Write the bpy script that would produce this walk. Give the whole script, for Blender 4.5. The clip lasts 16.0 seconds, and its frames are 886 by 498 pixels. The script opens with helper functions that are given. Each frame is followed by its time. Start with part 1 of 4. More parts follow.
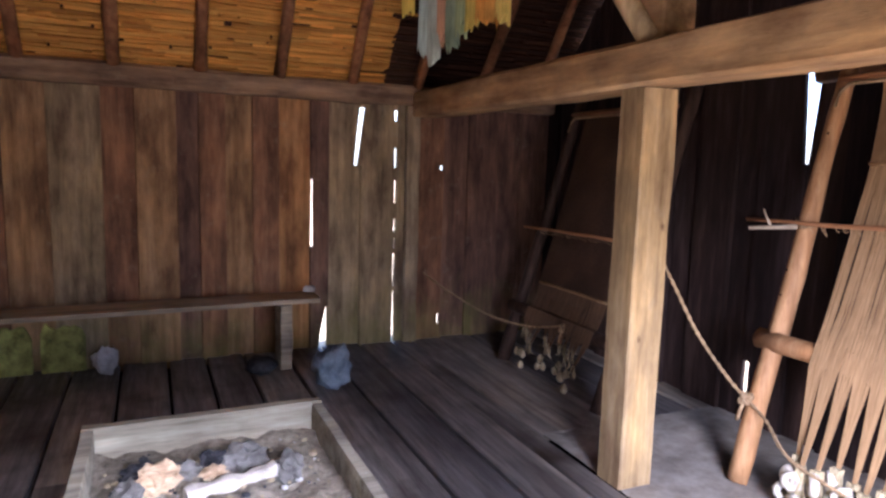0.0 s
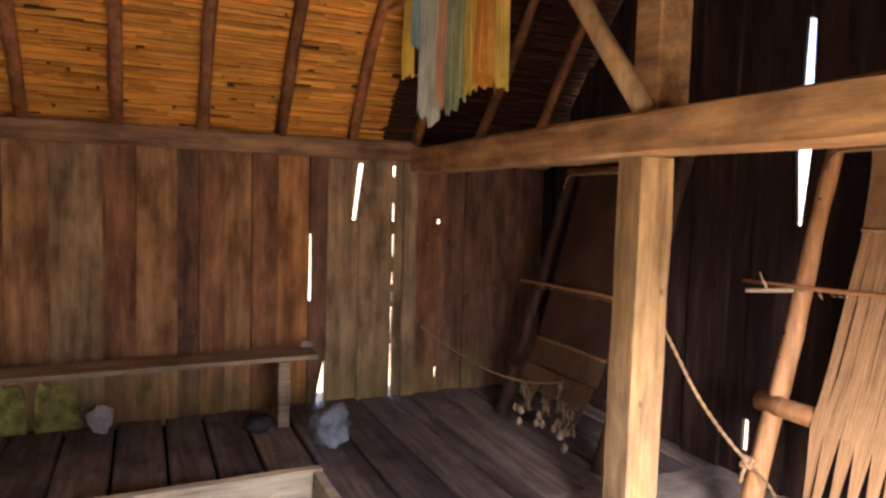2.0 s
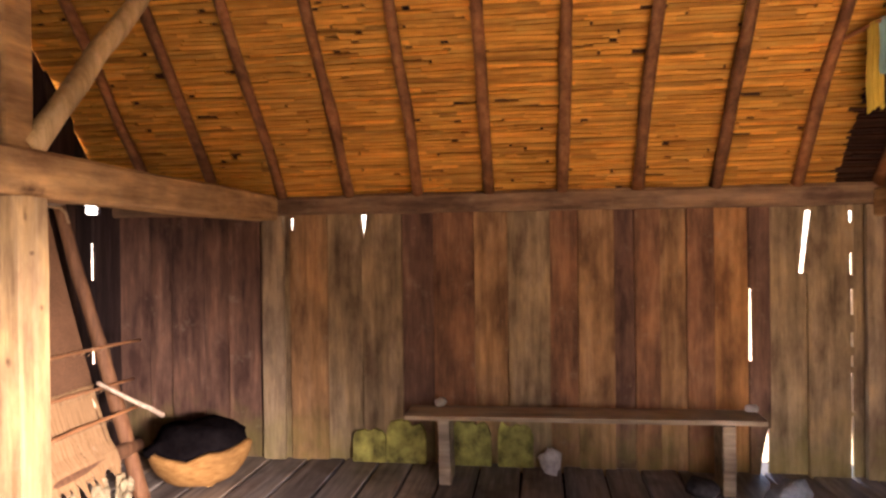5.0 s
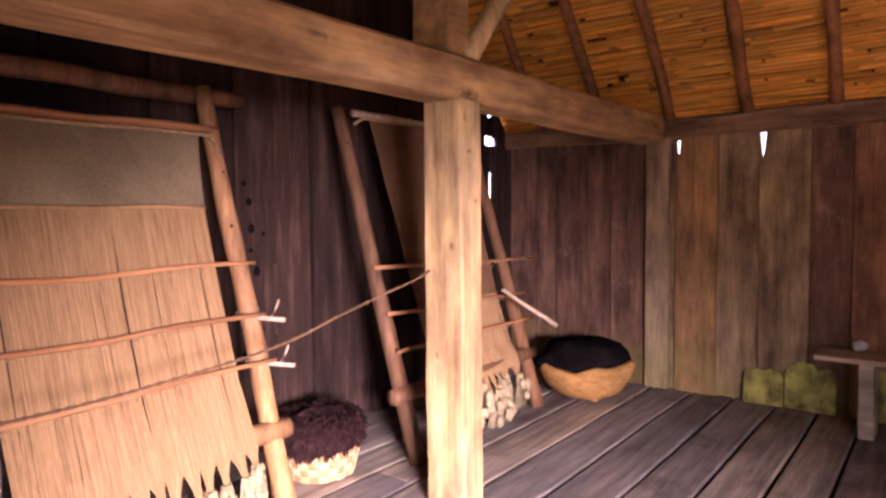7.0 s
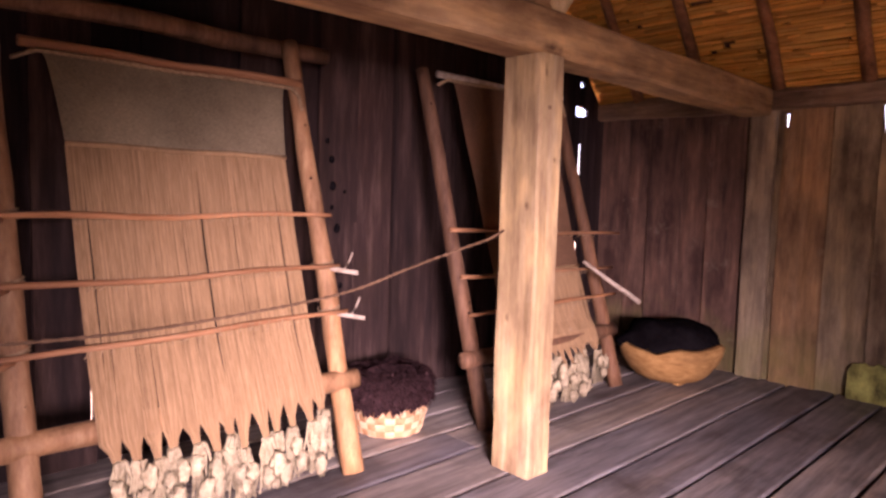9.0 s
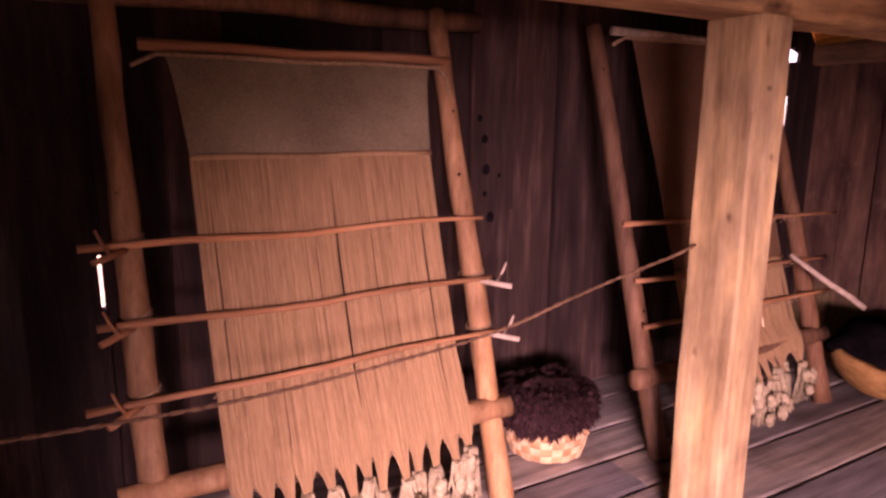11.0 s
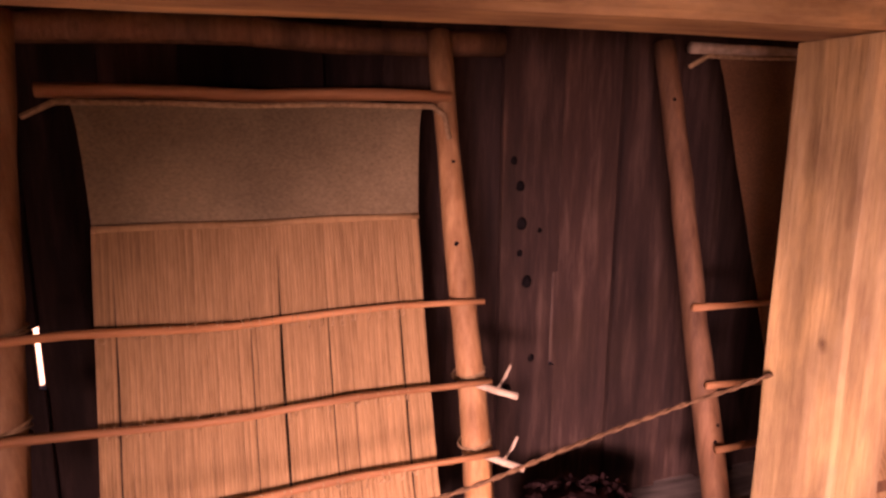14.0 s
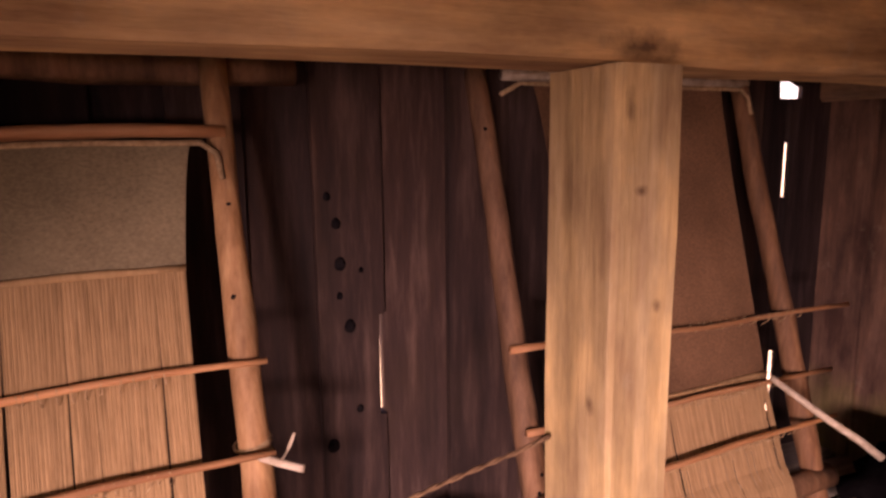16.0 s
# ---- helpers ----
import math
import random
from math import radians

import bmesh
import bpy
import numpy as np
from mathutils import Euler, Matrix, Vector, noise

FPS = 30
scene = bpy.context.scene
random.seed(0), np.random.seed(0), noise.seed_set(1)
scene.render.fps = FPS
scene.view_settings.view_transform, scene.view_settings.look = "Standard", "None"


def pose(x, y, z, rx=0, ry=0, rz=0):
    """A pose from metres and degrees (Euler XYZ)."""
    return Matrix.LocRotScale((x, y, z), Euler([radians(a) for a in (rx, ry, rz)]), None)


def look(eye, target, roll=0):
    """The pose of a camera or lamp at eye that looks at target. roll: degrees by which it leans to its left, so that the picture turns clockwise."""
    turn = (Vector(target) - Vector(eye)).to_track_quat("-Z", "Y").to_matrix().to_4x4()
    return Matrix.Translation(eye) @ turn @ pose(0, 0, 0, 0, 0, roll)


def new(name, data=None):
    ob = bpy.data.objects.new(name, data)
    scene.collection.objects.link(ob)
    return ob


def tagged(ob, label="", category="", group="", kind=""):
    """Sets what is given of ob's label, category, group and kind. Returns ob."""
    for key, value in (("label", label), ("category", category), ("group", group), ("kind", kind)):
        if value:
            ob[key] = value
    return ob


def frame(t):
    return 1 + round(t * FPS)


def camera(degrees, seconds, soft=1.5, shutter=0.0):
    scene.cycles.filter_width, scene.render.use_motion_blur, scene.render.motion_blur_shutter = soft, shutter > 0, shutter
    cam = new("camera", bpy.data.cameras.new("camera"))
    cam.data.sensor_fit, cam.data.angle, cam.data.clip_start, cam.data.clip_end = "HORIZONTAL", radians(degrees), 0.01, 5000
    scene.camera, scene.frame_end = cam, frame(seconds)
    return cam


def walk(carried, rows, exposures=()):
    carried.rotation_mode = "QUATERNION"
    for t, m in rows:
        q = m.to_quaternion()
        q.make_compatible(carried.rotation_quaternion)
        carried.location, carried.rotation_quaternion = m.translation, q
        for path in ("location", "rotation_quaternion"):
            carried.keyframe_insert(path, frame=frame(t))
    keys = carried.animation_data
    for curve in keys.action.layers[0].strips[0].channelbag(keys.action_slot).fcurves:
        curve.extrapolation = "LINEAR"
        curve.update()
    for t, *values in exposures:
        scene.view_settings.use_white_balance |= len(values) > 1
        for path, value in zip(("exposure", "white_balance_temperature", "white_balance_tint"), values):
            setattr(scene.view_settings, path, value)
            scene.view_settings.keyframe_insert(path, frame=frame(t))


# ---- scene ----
cam = camera(68.3, 16.0, soft=2.7)
PATH = [
    (0, (0.36, -0.125, 1.45), (1.174, 1.683, 1.188), 1.7),
    (0.5, (0.38, -0.142, 1.469), (1.256, 1.642, 1.24), 1.6),
    (1, (0.376, -0.143, 1.495), (1.277, 1.632, 1.302), 1.6),
    (1.5, (0.355, -0.136, 1.537), (1.248, 1.646, 1.377), 1.7),
    (2, (0.312, -0.122, 1.568), (1.149, 1.689, 1.425), 1.7),
    (2.5, (0.274, -0.103, 1.577), (1.039, 1.74, 1.452), 1.6),
    (3, (0.217, -0.103, 1.581), (0.903, 1.773, 1.482), 1.7),
    (3.5, (0.164, -0.104, 1.589), (0.721, 1.815, 1.514), 1.5),
    (4, (0.105, -0.094, 1.611), (0.411, 1.882, 1.56), 1.1),
    (4.5, (0.048, -0.096, 1.631), (0.046, 1.903, 1.608), 0.3),
    (5, (-0.011, -0.106, 1.625), (-0.299, 1.873, 1.618), -0.7),
    (7.5, (-0.303, -0.161, 1.316), (-1.624, 1.334, 1.17), 0.0),
    (8, (-0.237, -0.16, 1.308), (-1.584, 1.31, 1.152), 0.6),
    (8.5, (-0.18, -0.136, 1.266), (-1.561, 1.303, 1.108), 0.9),
    (9, (-0.247, -0.062, 1.236), (-1.687, 1.316, 1.072), 1.6),
    (9.5, (-0.421, 0.092, 1.277), (-1.926, 1.396, 1.086), 1.1),
    (10, (-0.55, 0.093, 1.382), (-2.126, 1.292, 1.102), 1.2),
    (12.5, (-0.812, 0.586, 1.597), (-2.615, 1.34, 1.171), -0.0),
    (13, (-0.969, 0.634, 1.633), (-2.78, 1.364, 1.201), 0.8),
    (13.5, (-1.032, 0.729, 1.653), (-2.862, 1.428, 1.251), 0.7),
    (14, (-1.015, 0.934, 1.673), (-2.877, 1.552, 1.286), 0.3),
    (14.5, (-0.974, 1.116, 1.682), (-2.848, 1.709, 1.309), -0.1),
    (15, (-1.02, 1.217, 1.701), (-2.883, 1.856, 1.355), 0.1),
    (15.5, (-1.053, 1.294, 1.708), (-2.886, 2.021, 1.368), -0.4),
    (16, (-1.07, 1.363, 1.713), (-2.849, 2.217, 1.385), -0.7),
]
EXPOSURES = [(0.0, 3.45, 5200, 28), (1.0, 3.4, 5800, 38), (2.5, 3.8, 7100, 32), (4.5, 4.15, 7500, 36), (8.0, 3.45, 6600, 60), (9.0, 3.25, 6600, 62), (10.0, 2.75, 7000, 84), (12.5, 2.95, 8700, 100), (14.5, 3.1, 9400, 88), (16.0, 2.85, 8100, 66)]
walk(cam, [(t, look(eye, target, roll)) for t, eye, target, roll in PATH], EXPOSURES)

# ---- light: a bright day outside, let in by the doorway behind the visitor ----
SUN_UP, SUN_TURN = 39, 180
world = bpy.data.worlds.new("sky")
scene.world = world
world.use_nodes = True
wn = world.node_tree
sky = wn.nodes.new("ShaderNodeTexSky")
sky.sky_type, sky.sun_disc = "NISHITA", False
sky.sun_elevation, sky.sun_rotation = radians(SUN_UP), radians(SUN_TURN)
wn.nodes["Background"].inputs[1].default_value = 0.06
wn.links.new(sky.outputs[0], wn.nodes["Background"].inputs[0])
sun = bpy.data.lights.new("sun", "SUN")
sun.energy, sun.angle, sun.color = 5.0, radians(0.5), (1, 0.93, 0.82)
away = Vector((math.sin(radians(SUN_TURN)) * math.cos(radians(SUN_UP)), math.cos(radians(SUN_TURN)) * math.cos(radians(SUN_UP)), math.sin(radians(SUN_UP))))
new("sun", sun).matrix_world = look(away * 20, (0, 0, 0))

DOOR0, DOOR1 = 0.2, 2.6
# Added area lamps in the doorway stand in for sky, aimed at looms and hearth.
day = bpy.data.lights.new("doorway_daylight", "AREA")
day.energy, day.shape, day.size, day.size_y, day.color = 11.5, "RECTANGLE", 1.0, 0.45, (1, 0.96, 0.9)
new("doorway_daylight", day).matrix_world = look((1.4, -0.5, 1.32), (-2.3, 2.02, -0.45))
day.spread = radians(60)
east = bpy.data.lights.new("doorway_daylight_east", "AREA")
east.energy, east.shape, east.size, east.size_y, east.color = 2.5, "RECTANGLE", 0.7, 0.5, (1, 0.96, 0.9)
new("doorway_daylight_east", east).matrix_world = look((1.4, -0.5, 1.3), (2.9, 1.5, 0.0))
east.spread = radians(62)
high = bpy.data.lights.new("doorway_daylight_high", "AREA")
high.energy, high.shape, high.size, high.size_y, high.color = 1.3, "RECTANGLE", 1.2, 0.3, (1, 0.97, 0.92)
new("doorway_daylight_high", high).matrix_world = look((0.8, -0.5, 1.5), (0.6, 1.55, 0.2))
high.spread = radians(30)

# ---- materials ----


def shader(name):
    m = bpy.data.materials.new(name)
    m.use_nodes = True
    return m, m.node_tree, m.node_tree.nodes["Principled BSDF"]


def ramp(nt, fac, stops):
    r = nt.nodes.new("ShaderNodeValToRGB")
    e = r.color_ramp.elements
    while len(e) < len(stops):
        e.new(0.5)
    for k, (p, c) in zip(e, stops):
        k.position, k.color = p, (*c, 1)
    nt.links.new(fac, r.inputs[0])
    return r.outputs[0]


def mix(nt, a, b, fac, how="MIX"):
    n = nt.nodes.new("ShaderNodeMix")
    n.data_type, n.blend_type = "RGBA", how
    for sock, v in ((n.inputs[6], a), (n.inputs[7], b), (n.inputs[0], fac)):
        if isinstance(v, bpy.types.NodeSocket):
            nt.links.new(v, sock)
        else:
            sock.default_value = (*v, 1) if isinstance(v, tuple) else v
    return n.outputs[2]


def coords(nt, scale, spread=True, island=False):
    """Object coordinates, shifted by chance from piece to piece, then stretched."""
    tc = nt.nodes.new("ShaderNodeTexCoord")
    out = tc.outputs["Object"]
    if spread:
        if island:
            rnd = nt.nodes.new("ShaderNodeNewGeometry").outputs["Random Per Island"]
        else:
            rnd = nt.nodes.new("ShaderNodeObjectInfo").outputs["Random"]
        k = nt.nodes.new("ShaderNodeVectorMath")
        k.operation = "MULTIPLY_ADD"
        nt.links.new(rnd, k.inputs[0])
        k.inputs[1].default_value = (37.0, 53.0, 71.0)
        nt.links.new(out, k.inputs[2])
        out = k.outputs[0]
    mp = nt.nodes.new("ShaderNodeMapping")
    mp.inputs["Scale"].default_value = scale
    nt.links.new(out, mp.inputs[0])
    return mp.outputs[0], out


def noisy(nt, vec, scale, detail=5, rough=0.6):
    n = nt.nodes.new("ShaderNodeTexNoise")
    n.inputs["Scale"].default_value, n.inputs["Detail"].default_value, n.inputs["Roughness"].default_value = scale, detail, rough
    nt.links.new(vec, n.inputs["Vector"])
    return n.outputs["Fac"]


def bump(nt, bsdf, h, strength, dist=0.01):
    b = nt.nodes.new("ShaderNodeBump")
    b.inputs["Strength"].default_value, b.inputs["Distance"].default_value = strength, dist
    nt.links.new(h, b.inputs["Height"])
    nt.links.new(b.outputs[0], bsdf.inputs["Normal"])


AXES = {"X": (1.2, 16, 16), "Y": (16, 1.2, 16), "Z": (16, 16, 1.2), "wide": (8, 8, 0.9)}


def wood(name, low, mid, high, axis="Z", rough=0.75, island=False, vary=0.5, stain=(0.03, 0.018, 0.012), stains=0.5, relief=0.5):
    """Old timber: grain along one axis, blotches, dark stains, and a tone of its own for each piece."""
    m, nt, b = shader(name)
    v, raw = coords(nt, AXES[axis], island=island)
    grain = noisy(nt, v, 1.6, 8, 0.68)
    col = ramp(nt, grain, [(0.28, low), (0.5, mid), (0.72, high)])
    fine = noisy(nt, v, 7.0, 3, 0.6)
    col = mix(nt, col, ramp(nt, fine, [(0.3, (0.5, 0.47, 0.45)), (0.62, (1, 1, 1))]), 0.28, "MULTIPLY")
    streak = noisy(nt, v, 0.35, 3, 0.5)
    col = mix(nt, col, ramp(nt, streak, [(0.3, (0.45, 0.42, 0.42)), (0.5, (1, 1, 1)), (0.7, (1.35, 1.25, 1.1))]), 0.85, "MULTIPLY")
    blot = noisy(nt, raw, 2.2, 4, 0.6)
    col = mix(nt, col, stain, ramp(nt, blot, [(0.5, (0, 0, 0)), (0.75, (stains, stains, stains))]))
    if island:
        rnd = nt.nodes.new("ShaderNodeNewGeometry").outputs["Random Per Island"]
    else:
        rnd = nt.nodes.new("ShaderNodeObjectInfo").outputs["Random"]
    tone = ramp(nt, rnd, [(0.0, (1 - vary, 1 - vary, 1 - vary * 0.9)), (0.28, (1 + vary * 0.2, 1, 1 - vary * 0.3)), (0.5, (1 - vary * 0.7, 1 - vary * 0.68, 1 - vary * 0.6)), (0.78, (1 + vary * 0.55, 1 + vary * 0.4, 1 + vary * 0.1)), (1.0, (1 - vary * 0.4, 1 - vary * 0.4, 1 - vary * 0.35))])
    col = mix(nt, col, tone, 1.0, "MULTIPLY")
    nt.links.new(col, b.inputs["Base Color"])
    b.inputs["Roughness"].default_value = rough
    b.inputs["Specular IOR Level"].default_value = 0.25
    bump(nt, b, grain, relief, 0.012)
    return m


def plain(name, a, c, scale=30.0, stretch=(1, 1, 1), rough=0.9, relief=0.4, island=False, detail=5, dist=0.006):
    """Fibre, clay, ash and the like: two tones mixed by noise at two scales."""
    m, nt, b = shader(name)
    v, raw = coords(nt, stretch, island=island)
    n = noisy(nt, v, scale, detail, 0.65)
    col = ramp(nt, n, [(0.32, a), (0.68, c)])
    big = noisy(nt, raw, 3.0, 3, 0.5)
    col = mix(nt, col, ramp(nt, big, [(0.35, (0.62, 0.6, 0.58)), (0.65, (1.1, 1.08, 1.05))]), 0.8, "MULTIPLY")
    nt.links.new(col, b.inputs["Base Color"])
    b.inputs["Roughness"].default_value = rough
    b.inputs["Specular IOR Level"].default_value = 0.2
    bump(nt, b, n, relief, dist)
    return m


def weathered(name, low, mid, high, axis=(9, 9, 0.8), dark=0.42, growth=0.5):
    """Wide smoke-stained wall boards: streaks, dark blotches, pale scuffs, and green growth at the damp foot."""
    m, nt, b = shader(name)
    v, raw = coords(nt, axis)
    grain = noisy(nt, v, 1.5, 8, 0.7)
    col = ramp(nt, grain, [(0.3, low), (0.52, mid), (0.74, high)])
    wide, _ = coords(nt, tuple(2.6 if a > 1 else 1.0 for a in axis))
    blot = noisy(nt, wide, 2.4, 5, 0.62)
    col = mix(nt, col, ramp(nt, blot, [(0.34, (dark, dark * 0.86, dark * 0.9)), (0.5, (0.9, 0.88, 0.88)), (0.7, (1.5, 1.4, 1.25))]), 0.9, "MULTIPLY")
    scuff = noisy(nt, raw, 9.0, 4, 0.7)
    col = mix(nt, col, (0.36, 0.31, 0.22), ramp(nt, scuff, [(0.6, (0, 0, 0)), (0.78, (0.35, 0.35, 0.35))]))
    tc = nt.nodes.new("ShaderNodeTexCoord")
    sep = nt.nodes.new("ShaderNodeSeparateXYZ")
    nt.links.new(tc.outputs["Object"], sep.inputs[0])
    foot = nt.nodes.new("ShaderNodeMath")
    foot.operation = "MULTIPLY_ADD"
    foot.inputs[1].default_value, foot.inputs[2].default_value = -0.55, 0.62
    nt.links.new(sep.outputs[2], foot.inputs[0])
    damp = nt.nodes.new("ShaderNodeMath")
    damp.operation = "MULTIPLY"
    nt.links.new(foot.outputs[0], damp.inputs[0])
    nt.links.new(noisy(nt, raw, 3.4, 5, 0.65), damp.inputs[1])
    col = mix(nt, col, (0.20, 0.19, 0.05), ramp(nt, damp.outputs[0], [(0.19, (0, 0, 0)), (0.36, (growth, growth, growth))]))
    nt.links.new(col, b.inputs["Base Color"])
    b.inputs["Roughness"].default_value = 0.8
    b.inputs["Specular IOR Level"].default_value = 0.25
    bump(nt, b, grain, 0.7, 0.014)
    return m


BOARDS = {"orange": weathered("orange_brown_board", (0.17, 0.080, 0.030), (0.36, 0.18, 0.07), (0.52, 0.29, 0.12)),
          "tan": weathered("tan_board", (0.15, 0.085, 0.041), (0.33, 0.195, 0.093), (0.48, 0.31, 0.16)),
          "olive": weathered("grey_olive_board", (0.135, 0.10, 0.057), (0.30, 0.222, 0.128), (0.46, 0.355, 0.22)),
          "red": weathered("reddish_brown_board", (0.11, 0.055, 0.032), (0.24, 0.122, 0.066), (0.37, 0.21, 0.115)),
          "dark": weathered("dark_and_shaded_board", (0.06, 0.034, 0.027), (0.15, 0.083, 0.058), (0.26, 0.155, 0.105))}
# Gable boards are near black: the shade behind the looms, put into colour.
GABLE = wood("shade_darkened_boards", (0.009, 0.005, 0.005), (0.031, 0.018, 0.017), (0.09, 0.059, 0.054), "wide", 0.8, vary=0.6)
FLOOR = wood("worn_floor_planks", (0.085, 0.077, 0.071), (0.215, 0.198, 0.186), (0.36, 0.338, 0.32), "Y", 0.55, vary=0.35, stains=0.85)
BEAM = weathered("hewn_timber", (0.26, 0.15, 0.066), (0.48, 0.31, 0.145), (0.64, 0.45, 0.235), (9, 0.8, 9), 0.5, 0.0)
PLATE = weathered("grey_plate_timber", (0.12, 0.072, 0.042), (0.27, 0.175, 0.105), (0.42, 0.29, 0.185), (0.8, 9, 9), 0.4, 0.0)
POST = weathered("hewn_post_timber", (0.23, 0.155, 0.07), (0.42, 0.30, 0.15), (0.58, 0.45, 0.255), (11, 11, 0.8), 0.55, 0.0)
POLE = wood("peeled_pole", (0.23, 0.115, 0.05), (0.37, 0.205, 0.098), (0.50, 0.31, 0.16), "Z", 0.62, vary=0.2, stains=0.3)
BRACE = wood("pale_peeled_brace", (0.48, 0.34, 0.16), (0.72, 0.55, 0.29), (0.84, 0.69, 0.42), "Z", 0.65, vary=0.08, stains=0.15)
DARKPOLE = wood("dark_pole", (0.085, 0.040, 0.021), (0.165, 0.085, 0.045), (0.25, 0.14, 0.078), "Z", 0.7, vary=0.2, stains=0.4)

def knots(material, marks, colour):
    """Dark knots with soft, ragged edges at places in the timber's own coordinates: (centre, radii)."""
    nt = material.node_tree
    b = nt.nodes["Principled BSDF"]
    for centre, radii in marks:
        col = b.inputs["Base Color"].links[0].from_socket
        tc = nt.nodes.new("ShaderNodeTexCoord")
        d = nt.nodes.new("ShaderNodeVectorMath")
        d.operation, d.inputs[1].default_value = "SUBTRACT", centre
        nt.links.new(tc.outputs["Object"], d.inputs[0])
        q = nt.nodes.new("ShaderNodeVectorMath")
        q.operation, q.inputs[1].default_value = "DIVIDE", radii
        nt.links.new(d.outputs[0], q.inputs[0])
        far = nt.nodes.new("ShaderNodeVectorMath")
        far.operation = "LENGTH"
        nt.links.new(q.outputs[0], far.inputs[0])
        edge = nt.nodes.new("ShaderNodeMath")
        edge.operation, edge.inputs[1].default_value = "MULTIPLY_ADD", 0.9
        nt.links.new(noisy(nt, tc.outputs["Object"], 26, 4, 0.6), edge.inputs[0])
        nt.links.new(far.outputs["Value"], edge.inputs[2])
        nt.links.new(mix(nt, col, colour, ramp(nt, edge.outputs[0], [(0.45, (0.85, 0.85, 0.85)), (0.98, (0.0, 0.0, 0.0))])), b.inputs["Base Color"])


knots(BEAM, [((0.105, 0.10, 0.035), (0.05, 0.19, 0.065)), ((0.105, -0.75, 0.12), (0.05, 0.14, 0.035)), ((0.105, -1.5, 0.08), (0.05, 0.2, 0.03))], (0.06, 0.028, 0.016))
knots(POST, [((0.107, -0.05, 1.765), (0.05, 0.028, 0.09)), ((0.107, 0.03, 1.40), (0.05, 0.025, 0.03)), ((0.107, -0.02, 1.62), (0.05, 0.035, 0.022)), ((0.05, -0.08, 1.2), (0.03, 0.04, 0.05)), ((-0.04, -0.08, 0.7), (0.03, 0.04, 0.05))], (0.10, 0.05, 0.025))
# North-east loom's poles, with its shade put into the colour.
SHADEPOLE = wood("shaded_pole", (0.022, 0.012, 0.009), (0.055, 0.031, 0.022), (0.11, 0.065, 0.045), "Z", 0.75, vary=0.2, stains=0.5)
ROD = wood("peeled_rod", (0.28, 0.12, 0.05), (0.42, 0.20, 0.09), (0.54, 0.29, 0.15), "Y", 0.6, vary=0.2, stains=0.2)
RAFTER = wood("smoked_rafter", (0.17, 0.075, 0.032), (0.31, 0.142, 0.064), (0.43, 0.215, 0.10), "Y", 0.7, vary=0.25)
BENCH = wood("bench_board", (0.19, 0.15, 0.105), (0.39, 0.325, 0.235), (0.56, 0.48, 0.36), "X", 0.7, vary=0.2)
WALLPOST = weathered("grey_wall_post", (0.15, 0.11, 0.068), (0.32, 0.245, 0.155), (0.46, 0.365, 0.24), dark=0.5)
HEARTH = wood("ashy_hearth_planks", (0.20, 0.18, 0.13), (0.40, 0.365, 0.275), (0.56, 0.53, 0.42), "X", 0.85, vary=0.2, stains=0.4)
THATCH = wood("reed_lining", (0.42, 0.17, 0.03), (0.82, 0.43, 0.08), (0.90, 0.60, 0.16), "X", 0.8, island=True, vary=0.2, stain=(0.16, 0.045, 0.012), stains=0.5, relief=0.9)
DARKREED = wood("dark_reed", (0.018, 0.008, 0.006), (0.055, 0.024, 0.014), (0.14, 0.065, 0.035), "X", 0.85, island=True, vary=0.4, relief=0.9)
CLOTH = plain("woven_wool_cloth", (0.165, 0.132, 0.08), (0.265, 0.213, 0.13), 90, (1, 1, 1.6), relief=0.5, dist=0.002)
# Shaded copy of the loom cloth, for the north-east loom.
SHADECLOTH = plain("shaded_cloth", (0.060, 0.034, 0.022), (0.11, 0.064, 0.042), 90, (1, 1, 1.6), relief=0.5, dist=0.002)
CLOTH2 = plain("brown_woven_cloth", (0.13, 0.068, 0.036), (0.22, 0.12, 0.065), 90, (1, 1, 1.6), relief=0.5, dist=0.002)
WARP = plain("wool_warp", (0.27, 0.165, 0.08), (0.38, 0.242, 0.122), 40, (1, 1, 0.1), relief=0.3, island=True, dist=0.002)
# Shaded copy of the warp, for the north-east loom.
SHADEWARP = plain("shaded_wool_warp", (0.10, 0.062, 0.036), (0.17, 0.105, 0.06), 40, (1, 1, 0.1), relief=0.3, island=True, dist=0.002)
WOOL = plain("pale_wool", (0.27, 0.215, 0.125), (0.55, 0.47, 0.30), 35, relief=0.8)
CLAY = plain("pale_clay", (0.24, 0.19, 0.115), (0.50, 0.42, 0.27), 22, relief=0.6)
CHALK = plain("whitish_clay", (0.46, 0.42, 0.36), (0.78, 0.73, 0.64), 22, relief=0.6)
DARKROPE = plain("dark_hemp_rope", (0.10, 0.056, 0.03), (0.21, 0.125, 0.07), 60, relief=0.8)
ROPE = plain("hemp_rope", (0.26, 0.17, 0.09), (0.48, 0.34, 0.20), 60, relief=0.8)
ASH = plain("hearth_ash", (0.15, 0.128, 0.095), (0.42, 0.375, 0.295), 30, relief=1.0, dist=0.02)
CHAR = plain("charred_wood", (0.012, 0.012, 0.014), (0.09, 0.09, 0.10), 18, relief=0.9)
CINDER = plain("ashy_cinder", (0.085, 0.080, 0.074), (0.27, 0.26, 0.24), 16, relief=0.9, dist=0.012)
SPLIT = plain("split_firewood", (0.34, 0.22, 0.12), (0.72, 0.56, 0.38), 9, (1, 6, 6), relief=0.7)
FUR = plain("dark_fur", (0.012, 0.007, 0.008), (0.06, 0.03, 0.03), 30, relief=0.8, island=True)
